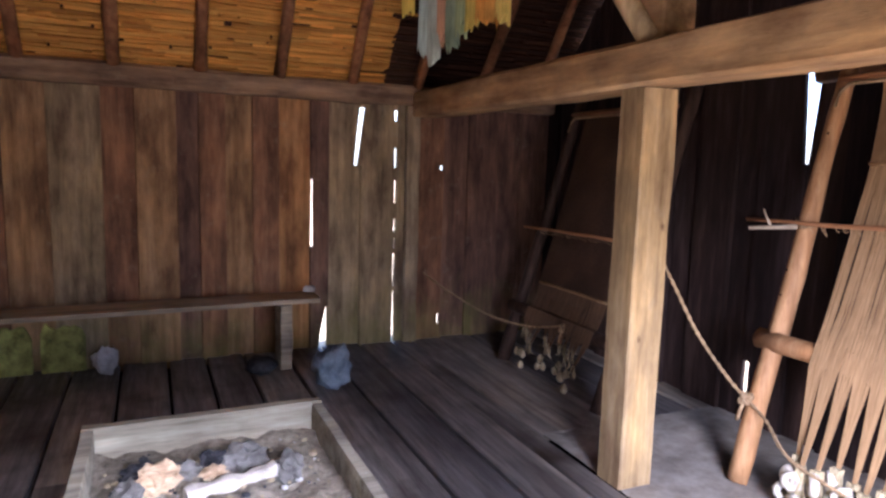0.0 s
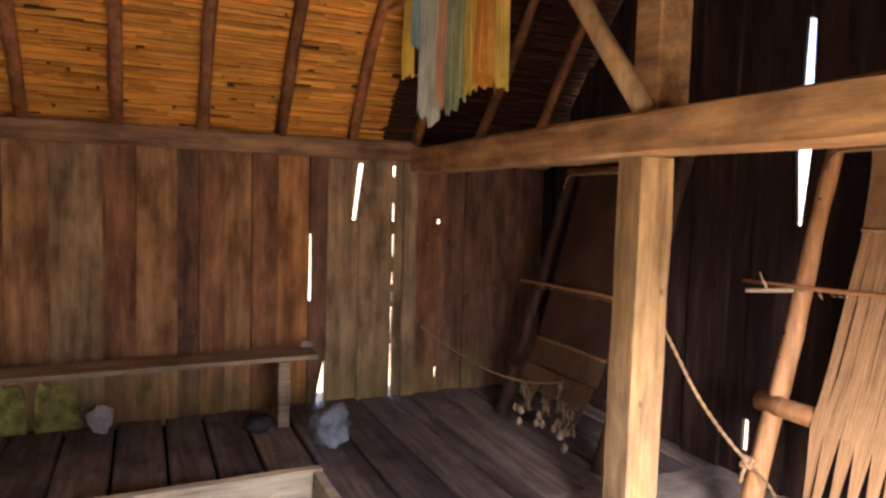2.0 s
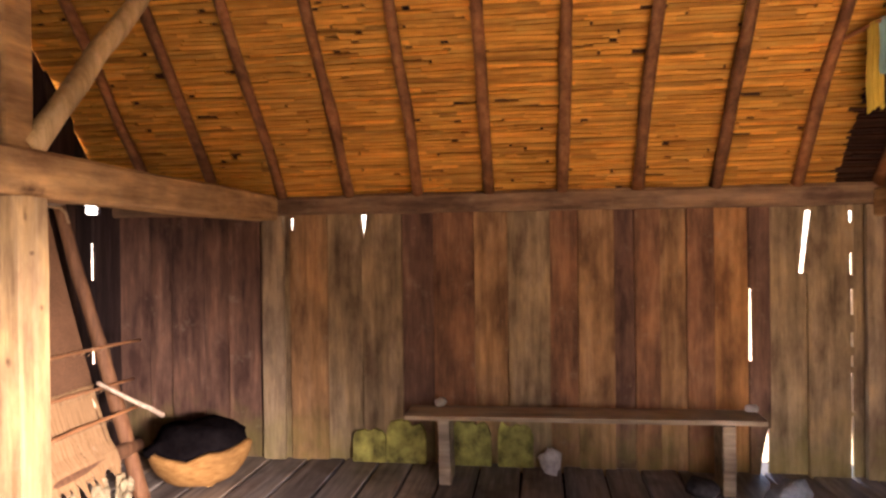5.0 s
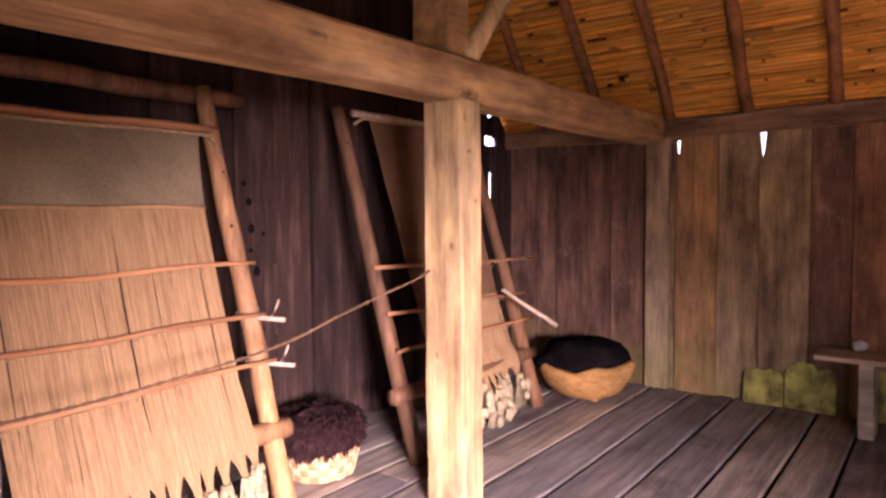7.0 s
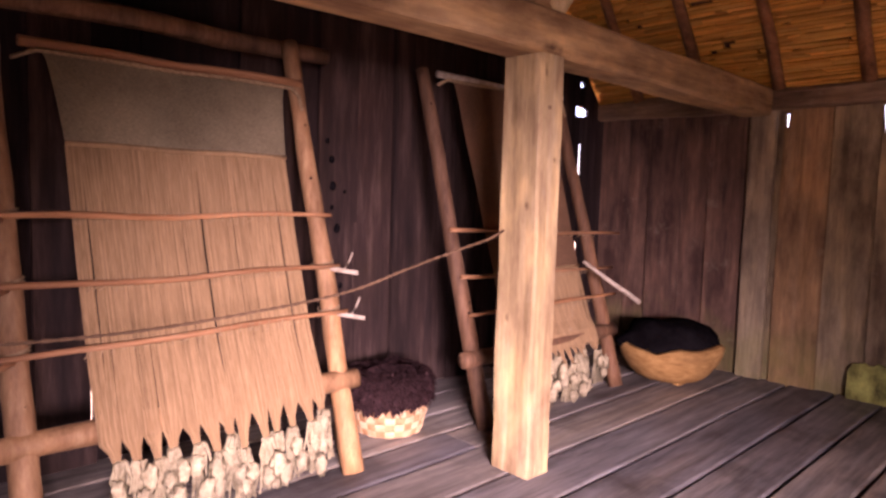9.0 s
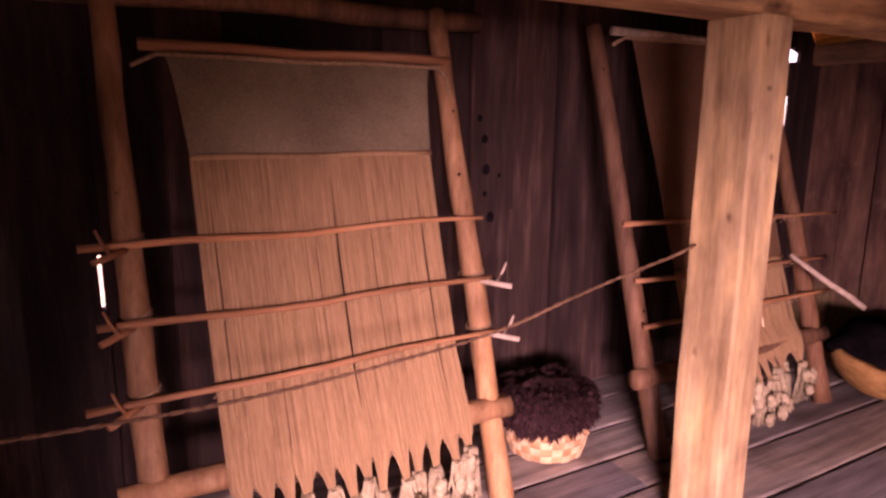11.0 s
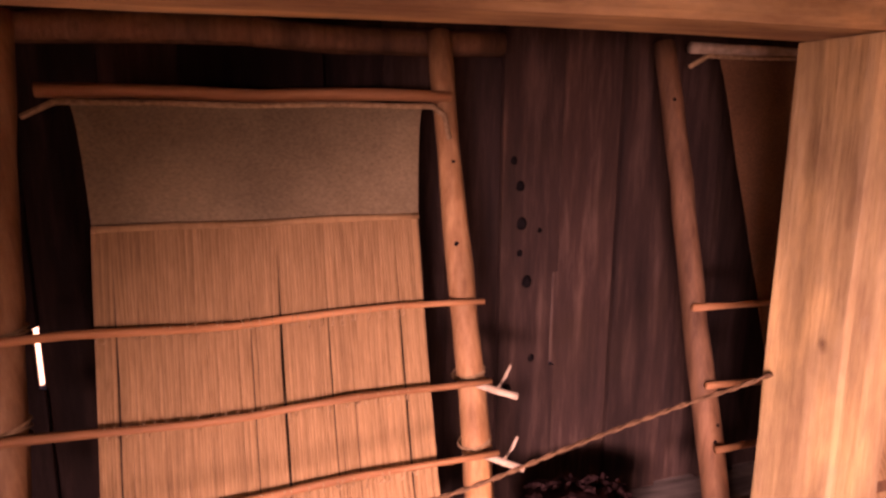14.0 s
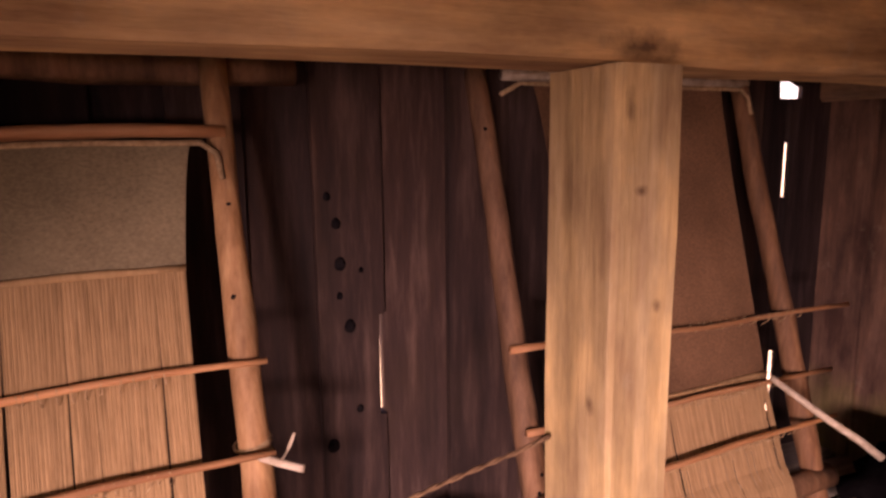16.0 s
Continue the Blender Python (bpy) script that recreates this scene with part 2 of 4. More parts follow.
BARK = plain("bast_strip", (0.36, 0.17, 0.07), (0.62, 0.36, 0.18), 14, (1, 1, 1), relief=0.4)
BARK2 = plain("pale_bast_strip", (0.50, 0.30, 0.15), (0.78, 0.55, 0.33), 14, relief=0.4)
BOWLWOOD = plain("carved_bowl_wood", (0.30, 0.15, 0.045), (0.52, 0.29, 0.10), 7, (2, 2, 6), relief=0.4)
SOOT = plain("sooty_stuff", (0.004, 0.003, 0.004), (0.013, 0.011, 0.012), 20, relief=0.8)
for m_ in (SOOT, FUR):
    m_.node_tree.nodes["Principled BSDF"].inputs["Specular IOR Level"].default_value = 0.0
# Bluish tone is the wall gap's sky light, put into the stone's colour.
STONE = plain("gap_lit_stone", (0.09, 0.12, 0.16), (0.34, 0.41, 0.50), 9, relief=1.0, dist=0.02)
PALE = plain("whitish_stone", (0.40, 0.40, 0.38), (0.72, 0.72, 0.70), 12, relief=0.6)
MOSS = plain("mossy_board", (0.05, 0.042, 0.018), (0.60, 0.60, 0.16), 6, (1, 1, 0.8), relief=0.8, dist=0.01)
CLAYFLOOR = plain("trodden_clay", (0.24, 0.215, 0.185), (0.40, 0.37, 0.33), 11, relief=0.6, dist=0.01)
EARTH = plain("trodden_earth", (0.34, 0.27, 0.17), (0.52, 0.43, 0.29), 4, relief=0.5)
TWIG = plain("bare_twig", (0.36, 0.29, 0.21), (0.60, 0.51, 0.40), 30, relief=0.3)

# ---- mesh helpers ----


def link_mesh(name, bm, material, smooth=False):
    me = bpy.data.meshes.new(name)
    bmesh.ops.recalc_face_normals(bm, faces=bm.faces[:])
    bm.to_mesh(me)
    bm.free()
    me.materials.append(material)
    if smooth:
        me.polygons.foreach_set("use_smooth", [True] * len(me.polygons))
    return new(name, me)


def thing(name, at, label, category, group="", kind=""):
    ob = new(name)
    ob.empty_display_size = 0.1
    ob.matrix_world = Matrix.Translation(at)
    return tagged(ob, label, category, group, kind)


def part(name, bm, material, parent, label="", smooth=False):
    """One mesh, drawn in world coordinates, as a child of a thing or of a part."""
    ob = link_mesh(name, bm, material, smooth)
    ob.parent = parent
    if not parent.parent:
        ob.matrix_parent_inverse = Matrix.Translation(-parent.location)
    if label:
        ob["label"] = label
    return ob


def single(name, bm, material, label, category, group="", kind="", smooth=False):
    """A thing of one mesh, with its origin at its own foot."""
    lo = Vector([min(v.co[i] for v in bm.verts) for i in range(3)])
    hi = Vector([max(v.co[i] for v in bm.verts) for i in range(3)])
    at = Vector(((lo.x + hi.x) / 2, (lo.y + hi.y) / 2, lo.z))
    bmesh.ops.translate(bm, vec=-at, verts=bm.verts[:])
    ob = link_mesh(name, bm, material, smooth)
    ob.location = at
    return tagged(ob, label, category, group, kind)


def box(bm, x0, y0, z0, x1, y1, z1, bevel=0.0):
    made = bmesh.ops.create_cube(bm, size=1)["verts"]
    for v in made:
        v.co = Vector((x0 + (v.co.x + 0.5) * (x1 - x0), y0 + (v.co.y + 0.5) * (y1 - y0), z0 + (v.co.z + 0.5) * (z1 - z0)))
    if bevel:
        edges = {e for v in made for e in v.link_edges}
        bmesh.ops.bevel(bm, geom=list(edges), offset=bevel, segments=2, affect="EDGES")
    return made


def tube(bm, pts, r0, r1=None, n=8, wob=0.0, caps=True):
    """A round rod along points, with a radius at each end and some waviness."""
    r1 = r0 if r1 is None else r1
    pts = [Vector(p) for p in pts]
    rings = []
    for i, p in enumerate(pts):
        d = (pts[min(i + 1, len(pts) - 1)] - pts[max(i - 1, 0)]).normalized()
        side = d.cross(Vector((0, 0, 1)) if abs(d.z) < 0.9 else Vector((1, 0, 0))).normalized()
        up = side.cross(d)
        r = r0 + (r1 - r0) * i / max(1, len(pts) - 1)
        ring = []
        for k in range(n):
            a = 2 * math.pi * k / n
            rr = r * (1 + wob * noise.noise(p * 6 + Vector((math.cos(a), math.sin(a), k * 0.3)) * 1.3))
            ring.append(bm.verts.new(p + (side * math.cos(a) + up * math.sin(a)) * rr))
        rings.append(ring)
    for a, b in zip(rings, rings[1:]):
        for k in range(n):
            bm.faces.new((a[k], a[(k + 1) % n], b[(k + 1) % n], b[k]))
    if caps:
        bm.faces.new(rings[0])
        bm.faces.new(rings[-1][::-1])


def between(a, b, n, wob=0.0, seed=0.0):
    """Points from a to b, a little crooked."""
    a, b = Vector(a), Vector(b)
    out = []
    for i in range(n + 1):
        s = i / n
        p = a.lerp(b, s)
        k = math.sin(math.pi * s)
        out.append(p + Vector((noise.noise((s * 3, seed, 1.7)), noise.noise((s * 3, seed, 9.1)), noise.noise((s * 3, seed, 5.3)))) * wob * k)
    return out


def timber(bm, a, b, wide, high, n=10, rough=0.008, seed=0.0, chamfer=0.2):
    """A squared timber with waney, slightly wandering faces."""
    a, b = Vector(a), Vector(b)
    d = (b - a).normalized()
    side = d.cross(Vector((0, 0, 1))) if abs(d.z) < 0.9 else Vector((1, 0, 0))
    side.normalize()
    up = side.cross(d)
    c = 1 - chamfer
    prof = [(-1, -c), (-c, -1), (c, -1), (1, -c), (1, c), (c, 1), (-c, 1), (-1, c)]
    rings = []
    for i in range(n + 1):
        p = a.lerp(b, i / n)
        ring = []
        for k, (u, w) in enumerate(prof):
            e = Vector((noise.noise((i * 0.45, k * 0.31, seed)), noise.noise((i * 0.45, k * 0.31, seed + 8)), 0))
            ring.append(bm.verts.new(p + side * (u * wide / 2 + e.x * rough) + up * (w * high / 2 + e.y * rough)))
        rings.append(ring)
    for r, q in zip(rings, rings[1:]):
        for k in range(8):
            bm.faces.new((r[k], r[(k + 1) % 8], q[(k + 1) % 8], q[k]))
    bm.faces.new(rings[0])
    bm.faces.new(rings[-1][::-1])


def lump(bm, at, size, amount=0.25, detail=2, seed=0.0, freq=3.0):
    """A rounded, uneven lump."""
    made = bmesh.ops.create_icosphere(bm, subdivisions=detail, radius=1)["verts"]
    for v in made:
        k = 1 + amount * noise.noise(v.co * freq * 0.5 + Vector((seed, seed * 0.7, 0)))
        v.co = Vector(at) + Vector((v.co.x * size[0], v.co.y * size[1], v.co.z * size[2])) * k
    return made


# ---- the shell: floor, walls, roof ----
X0, X1, Y0, Y1 = -3.36, 3.52, -0.45, 4.75
RIDGE_Y, PLATE_Z, PITCH, EAVE = 2.15, 2.03, 1.235, 0.12


def roof_z(y):
    return PLATE_Z + (Y1 - 0.08 - RIDGE_Y - abs(y - RIDGE_Y)) * PITCH


def board(parent, along, at, s0, s1, top, layer, gaps0, gaps1, seed, material):
    """One upright wall board between s0 and s1 along a wall, with real gaps let into its two edges.
    along: 'x' or 'y'; at: the wall's inner face; layer: 0 inner, 1 outer; gaps: (z0, z1, width at z0, width at z1, and how far the gap slants off at z0)."""
    h0, h1 = top(s0), top(s1)
    hm = max(h0, h1)
    zs = sorted({round(hm * i / 14, 3) for i in range(15)} | {z for g in gaps0 + gaps1 for z in (g[0] - 0.004, g[0], g[1], g[1] + 0.004) if 0 <= z <= hm})

    def cut(z, gaps):
        for g0, g1, w0, w1, *slant in gaps:
            if g0 <= z <= g1:
                u = (z - g0) / (g1 - g0)
                return w0 + (w1 - w0) * u, (slant[0] if slant else 0) * (1 - u)
        return None

    bm = bmesh.new()
    sign = 1 if (along == "x" and at > 2) or (along == "y" and at > 0) else -1
    d0 = 0.03 * layer
    rings = []
    for z in zs:
        c0, c1 = cut(z, gaps0), cut(z, gaps1)
        wav = 0.004 * noise.noise((z * 1.3, seed, 0.3))
        a = s0 + (c0[0] / 2 + c0[1] if c0 else -0.014) + wav
        b = s1 + (c1[1] - c1[0] / 2 if c1 else 0.014) + 0.004 * noise.noise((z * 1.3, seed + 7, 2.3))
        warp = 0.004 * noise.noise((z * 0.8, seed, 6.3))
        ring = []
        for s, d in ((a + 0.003, d0), (b - 0.003, d0), (b, d0 + 0.005), (b, d0 + 0.027), (a, d0 + 0.027), (a, d0 + 0.005)):
            zz = min(z, top(s) if hm > 2.2 else z) if z > 0 else -0.06
            q = at + sign * (d + warp)
            ring.append(bm.verts.new((s, q, zz) if along == "x" else (q, s, zz)))
        rings.append(ring)
    for r, q in zip(rings, rings[1:]):
        for k in range(6):
            bm.faces.new((r[k], r[(k + 1) % 6], q[(k + 1) % 6], q[k]))
    bm.faces.new(rings[0])
    bm.faces.new(rings[-1][::-1])
    return part("board", bm, material, parent)


def boarded_wall(name, along, at, joints, top, gaps, material, label):
    wall = thing(name, (0, at, 0) if along == "x" else (at, 2, 0), label, "wall", kind="structure")
    for i, (a, b) in enumerate(zip(joints, joints[1:])):
        board(wall, along, at, a, b, top, i % 2, gaps.get(i, []), gaps.get(i + 1, []), i * 3.7 + at, material[i] if isinstance(material, list) else material)
    return wall


def joints_between(a, b, fixed, wide):
    """Joints from a to b through the fixed ones, with boards about so wide; returns them and where the fixed ones are."""
    out, marks = [a], {}
    for k, f in enumerate(sorted(fixed) + [b]):
        n = max(1, round((f - out[-1]) / wide))
        start = out[-1]
        for i in range(1, n + 1):
            s = start + (f - start) * i / n
            out.append(s if i == n else s + random.uniform(-0.035, 0.035) * min(1, (f - start) / n / 0.2))
        if f != b:
            marks[f] = len(out) - 1
    return out, marks


def gaps_at(marks, spec):
    out = {}
    for f, *g in spec:
        out.setdefault(marks[f], []).append(tuple(g))
    return out


WORK = random.Random(4)
random.seed(11)
north_gaps = [(-1.911, 1.765, 1.86, 0.024, 0.036), (-1.333, 1.69, 1.875, 0.006, 0.045), (1.468, 0.79, 1.30, 0.014, 0.005),
              (1.582, 0.0, 0.32, 0.075, 0.012, -0.03), (1.856, 1.41, 1.845, 0.020, 0.032, -0.05), (2.13, 0.0, 0.42, 0.032, 0.024), (2.13, 0.45, 0.72, 0.022, 0.026), (2.13, 0.76, 0.84, 0.02, 0.02), (2.13, 0.9, 1.0, 0.024, 0.02), (2.13, 1.12, 1.30, 0.02, 0.022),
              (2.13, 1.40, 1.55, 0.025, 0.024), (2.13, 1.76, 1.84, 0.026, 0.034), (2.53, 1.39, 1.425, 0.042, 0.042), (2.515, 0.11, 0.2, 0.028, 0.03)]
# Boards west of -2.18 are all dark: the corner's shade, put into colour.
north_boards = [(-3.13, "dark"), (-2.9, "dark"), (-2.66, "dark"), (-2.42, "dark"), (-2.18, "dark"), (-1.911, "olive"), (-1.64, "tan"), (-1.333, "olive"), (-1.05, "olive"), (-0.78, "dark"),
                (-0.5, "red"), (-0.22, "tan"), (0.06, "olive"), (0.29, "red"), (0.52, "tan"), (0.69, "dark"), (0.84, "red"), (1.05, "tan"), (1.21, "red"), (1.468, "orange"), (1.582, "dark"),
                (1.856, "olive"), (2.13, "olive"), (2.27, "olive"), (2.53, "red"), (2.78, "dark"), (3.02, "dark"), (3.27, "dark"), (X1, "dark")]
js = [X0] + [b[0] for b in north_boards]
marks = {s: i for i, s in enumerate(js)}
marks[2.515] = marks[2.53]
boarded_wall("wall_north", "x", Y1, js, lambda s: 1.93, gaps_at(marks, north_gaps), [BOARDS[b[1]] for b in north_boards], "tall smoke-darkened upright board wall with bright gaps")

west_gaps = [(0.79, 0.09, 0.35, 0.014, 0.018), (0.31, 0.79, 1.0, 0.010, 0.010), (2.2, 0.66, 1.06, 0.0195, 0.019),
             (4.455, 0.06, 0.16, 0.05, 0.02), (4.455, 0.21, 0.56, 0.022, 0.016), (4.455, 0.76, 0.88, 0.012, 0.012), (4.455, 1.40, 1.68, 0.016, 0.012), (4.455, 1.905, 1.985, 0.12, 0.13), (4.455, 2.14, 2.18, 0.03, 0.03)]
js, marks = joints_between(Y0, Y1 + 0.06, sorted({g[0] for g in west_gaps} | {2.5}), 0.24)
boarded_wall("wall_west", "y", X0, js, roof_z, gaps_at(marks, west_gaps), GABLE, "dark gable wall of upright boards, shade in their colour")
east_gaps = [(2.285, 1.5, 1.98, 0.010, 0.075), (2.285, 2.0, 2.6, 0.05, 0.03), (2.54, 0.15, 0.35, 0.066, 0.066), (4.39, 1.9, 1.96, 0.05, 0.05), (4.39, 2.16, 2.25, 0.03, 0.06)]
js, marks = joints_between(Y0, Y1 + 0.06, sorted({g[0] for g in east_gaps}), 0.22)
boarded_wall("wall_east", "y", X1, js, roof_z, gaps_at(marks, east_gaps), GABLE, "dark gable wall of upright boards with a wide gap, shade in their colour")

# south wall with the open doorway, out of view; its dark boards cut bounced light
HEAD = 1.68
south = thing("wall_south", (0, Y0, 0), "unseen board wall, dark to cut bounced light, with an open doorway", "wall", kind="structure")
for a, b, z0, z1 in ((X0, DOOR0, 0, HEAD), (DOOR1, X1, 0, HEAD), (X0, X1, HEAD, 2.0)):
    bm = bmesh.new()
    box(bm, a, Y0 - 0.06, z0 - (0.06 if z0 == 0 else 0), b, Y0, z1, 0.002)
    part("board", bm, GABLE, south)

# Clay stops at CLAY_Y; darker planks beyond stand in for the shade there.
CLAY_X, CLAY_Y = 2.28, 2.75
floor = thing("floor", (0, 2, 0), "worn grey-brown floor of wide wooden planks", "floor", kind="structure")
x = X0 - 0.05
k = 0
while x < X1:
    w = WORK.uniform(0.24, 0.31)
    if x < CLAY_X - 0.05 and x + w > CLAY_X - 0.1:
        w = CLAY_X - x
    cuts = [Y0 - 0.05, Y1 + 0.05] if k % 3 else [Y0 - 0.05, WORK.uniform(1.5, 3.4), Y1 + 0.05]
    if x > CLAY_X - 0.05:
        cuts = [CLAY_Y, Y1 + 0.05]
    for a, b in zip(cuts, cuts[1:]):
        bm = bmesh.new()
        n = 7
        rings = []
        for i in range(n + 1):
            y = a + (b - a) * i / n + (0.003 if i == 0 else -0.003 if i == n else 0)
            l = x + 0.009 + 0.006 * noise.noise((y * 0.9, k, 1.0))
            r = x + w - 0.013 + 0.006 * noise.noise((y * 0.9, k, 4.0))
            t = 0.007 * noise.noise((y * 0.7, k, 8.0)) - 0.006
            rings.append([bm.verts.new(p) for p in ((l, y, -0.05), (l, y, t - 0.006), (l + 0.008, y, t), (r - 0.008, y, t), (r, y, t - 0.006), (r, y, -0.05))])
        for p, q in zip(rings, rings[1:]):
            for j in range(6):
                bm.faces.new((p[j], p[(j + 1) % 6], q[(j + 1) % 6], q[j]))
        bm.faces.new(rings[0])
        bm.faces.new(rings[-1][::-1])
        part("plank", bm, FLOOR, floor)
    x += w
    k += 1
bm = bmesh.new()
n, m = 30, 70
vs = {}
for i in range(n + 1):
    for j in range(m + 1):
        x, y = CLAY_X + 0.004 + (X1 + 0.02 - CLAY_X) * i / n, Y0 - 0.05 + (CLAY_Y + 0.046 - Y0) * j / m
        crack = abs(noise.noise((x * 1.6, y * 1.6, 3.0)))
        vs[i, j] = bm.verts.new((x, y, -0.004 + 0.007 * noise.noise((x * 2.2, y * 2.2, 5)) + 0.003 * noise.noise((x * 9, y * 9, 2)) - (0.010 * (1 - crack / 0.035) if crack < 0.035 else 0)))
for i in range(n):
    for j in range(m):
        bm.faces.new((vs[i, j], vs[i + 1, j], vs[i + 1, j + 1], vs[i, j + 1]))
tagged(link_mesh("floor_clay", bm, CLAYFLOOR, True), "pale grey trodden clay floor with fine cracks beside the planks", "floor", kind="structure")
bm = bmesh.new()
box(bm, X0 - 0.1, Y0 - 0.08, -0.12, X1 + 0.1, Y1 + 0.1, -0.055)
tagged(link_mesh("subfloor", bm, SOOT), "dark earth under the floor planks", "floor", kind="structure")
# Unseen ground: pale to bounce light, sloped so the low gaps look bright.
bm = bmesh.new()
gx = [-400, -120, -50, -25, -12, -6, 0, 6, 12, 25, 50, 120, 400]
gy = [-400, -120, -50, -25, -12, -6, 0, 5, 6, 7, 8, 9, 10, 11, 12, 13, 15, 20, 40, 120, 400]
rows = []
for y in gy:
    u = min(1, max(0, (y - 5) / 8))
    rows.append([bm.verts.new((x, y, -0.16 - 3.4 * u * u * (3 - 2 * u))) for x in gx])
for r, q in zip(rows, rows[1:]):
    for k in range(len(gx) - 1):
        bm.faces.new((r[k], r[k + 1], q[k + 1], q[k]))
tagged(link_mesh("ground", bm, EARTH), "unseen sunlit earth with an added drop behind the hut", "ground", kind="structure")

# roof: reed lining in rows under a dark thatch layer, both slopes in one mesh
dark_reeds = bmesh.new()
bm = bmesh.new()
slope = math.hypot(1, PITCH)
for side in (1, -1):
    length = (Y1 + (0.05 if side > 0 else EAVE) - RIDGE_Y) * slope
    base = Matrix.Translation((0, RIDGE_Y, roof_z(RIDGE_Y) + 0.02)) @ Matrix.Rotation(math.atan(PITCH) * -side, 4, "X")
    # Dark backing box makes the gaps between reeds read as shade.
    made = box(dark_reeds, X0 - 0.08, 0 if side > 0 else -length, 0.035, X1 + 0.08, length if side > 0 else 0, 0.16)
    bmesh.ops.transform(dark_reeds, matrix=base, verts=made)
    s = 0.05
    while s < length - 0.02:
        h = WORK.uniform(0.014, 0.034)
        xx = X0 - 0.08
        while xx < X1 + 0.08:
            L = WORK.uniform(0.06, 0.7)
            e = min(xx + L, X1 + 0.08 if xx > 1.87 else 2.0)
            lift, tip = WORK.uniform(-0.007, 0.007), WORK.uniform(-0.012, 0.012)
            y0, y1 = side * s, side * (s + h + 0.006)
            q = [(xx, y0, lift), (e, y0 + tip, lift), (e, y1 + tip, lift + 0.014), (xx, y1, lift + 0.014)]
            # South slope, out of view, is dark to cut bounce; east end dark too.
            blackish = side < 0 or xx > 1.93 + WORK.uniform(-0.03, 0.03)
            reeds = dark_reeds if blackish else bm
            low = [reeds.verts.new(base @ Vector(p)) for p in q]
            top = [reeds.verts.new(base @ (Vector(p) + Vector((0, 0, 0.022)))) for p in q]
            reeds.faces.new(low)
            reeds.faces.new(top)
            for j in range(4):
                reeds.faces.new((low[j], low[(j + 1) % 4], top[(j + 1) % 4], top[j]))
            xx = e + WORK.choice((-0.03, -0.03, -0.02, -0.02, -0.01, -0.01, 0.001, 0.001, 0.02, 0.05 if s % 0.3 > 0.05 else 0.16))
        s += h
tagged(link_mesh("ceiling", dark_reeds, DARKREED), "dark reed lining near the gable, on the unseen slope and behind the rows", "ceiling", kind="structure")
tagged(link_mesh("ceiling", bm, THATCH), "orange-brown reed roof lining laid in thin rows", "ceiling", kind="structure")

for side in (1, -1):
    for k in range(-9, 5):
        x = 1.214 + 0.525 * k + (0.0 if side > 0 else 0.12)
        foot, head = RIDGE_Y + side * (Y1 - 0.10 - RIDGE_Y), RIDGE_Y + side * 0.03
        bm = bmesh.new()
        tube(bm, between((x, foot, roof_z(foot) - 0.03), (x + 0.02 * noise.noise((k, 1, 2)), head, roof_z(head) - 0.03), 12, 0.05, k * 1.9 + side), 0.041, 0.031, 9, 0.4)
        single("rafter", bm, RAFTER, "thin round smoke-stained rafter pole under the reed lining", "rafter", "roof rafters", smooth=True)
bm = bmesh.new()
tube(bm, between((X0 - 0.2, RIDGE_Y, roof_z(RIDGE_Y) - 0.09), (X1 + 0.2, RIDGE_Y, roof_z(RIDGE_Y) - 0.09), 12, 0.04), 0.07, 0.06, 9, 0.2)
single("ridge_pole", bm, RAFTER, "long round smoke-stained ridge pole", "beam", smooth=True)

for y, name in ((4.72, "wall_plate"), (Y0 + 0.03, "wall_plate")):
    bm = bmesh.new()
    timber(bm, (X0 - 0.05, y, 1.955), (X1 + 0.05, y, 1.955), 0.13, 0.145, 26, 0.018, y, 0.35)
    single(name, bm, PLATE, "long waney grey-brown wall plate timber carrying the rafters", "beam", "wall plates")

# tie beams, posts and braces
for x, z, seed in ((2.33, 1.885, 1.0), (-2.085, 1.935, 5.0)):
    bm = bmesh.new()
    timber(bm, (x, Y0, z), (x, 4.66, z), 0.21, 0.19, 16, 0.014, seed, 0.16)
    single("tie_beam", bm, BEAM, "heavy hewn brown tie beam resting on a square post", "beam", "tie beams")
for x, y, wx, wy, top, seed in ((2.355, 2.165, 0.185, 0.165, 1.79, 2.0), (-2.083, 2.214, 0.215, 0.153, 1.842, 3.0)):
    bm = bmesh.new()
    timber(bm, (x, y, 0), (x, y, top), wx, wy, 12, 0.006, seed, 0.09)
    single("post", bm, POST, "square hewn light-brown post standing on the floor planks", "post", "hall posts")
    bm = bmesh.new()
    timber(bm, (x + 0.06 * (1 if x > 0 else -1), y, top + 0.19), (x + 0.06 * (1 if x > 0 else -1), y, roof_z(y) - 0.15), wx, wy, 12, 0.006, seed, 0.12)
    single("king_post", bm, BEAM, "square smoke-stained king post standing on the tie beam", "post", "king posts")
for x, y, z in ((2.30, 2.13, 1.99), (-2.05, 2.28, 2.04)):
    bm = bmesh.new()
    y2 = (PLATE_Z + 4.67 * PITCH - z + 1.2 * y - 0.09) / (PITCH + 1.2)
    tube(bm, between((x, y, z), (x, y2, z + (y2 - y) * 1.2), 8, 0.04, x), 0.052, 0.045, 10, 0.2)
    single("brace", bm, BRACE, "peeled round diagonal brace between tie beam and roof", "brace", "roof braces", smooth=True)
# stout uprights in the north wall under the tie beams
for x0, x1 in ((-2.13, -1.96), (2.20, 2.31)):
    bm = bmesh.new()
    timber(bm, ((x0 + x1) / 2, Y1 - 0.03, 0), ((x0 + x1) / 2, Y1 - 0.03, 1.878), x1 - x0, 0.05, 12, 0.008, x0, 0.2)
    single("wall_post", bm, WALLPOST, "pale grey upright plank post against the wall under the tie beam", "post", "wall posts")
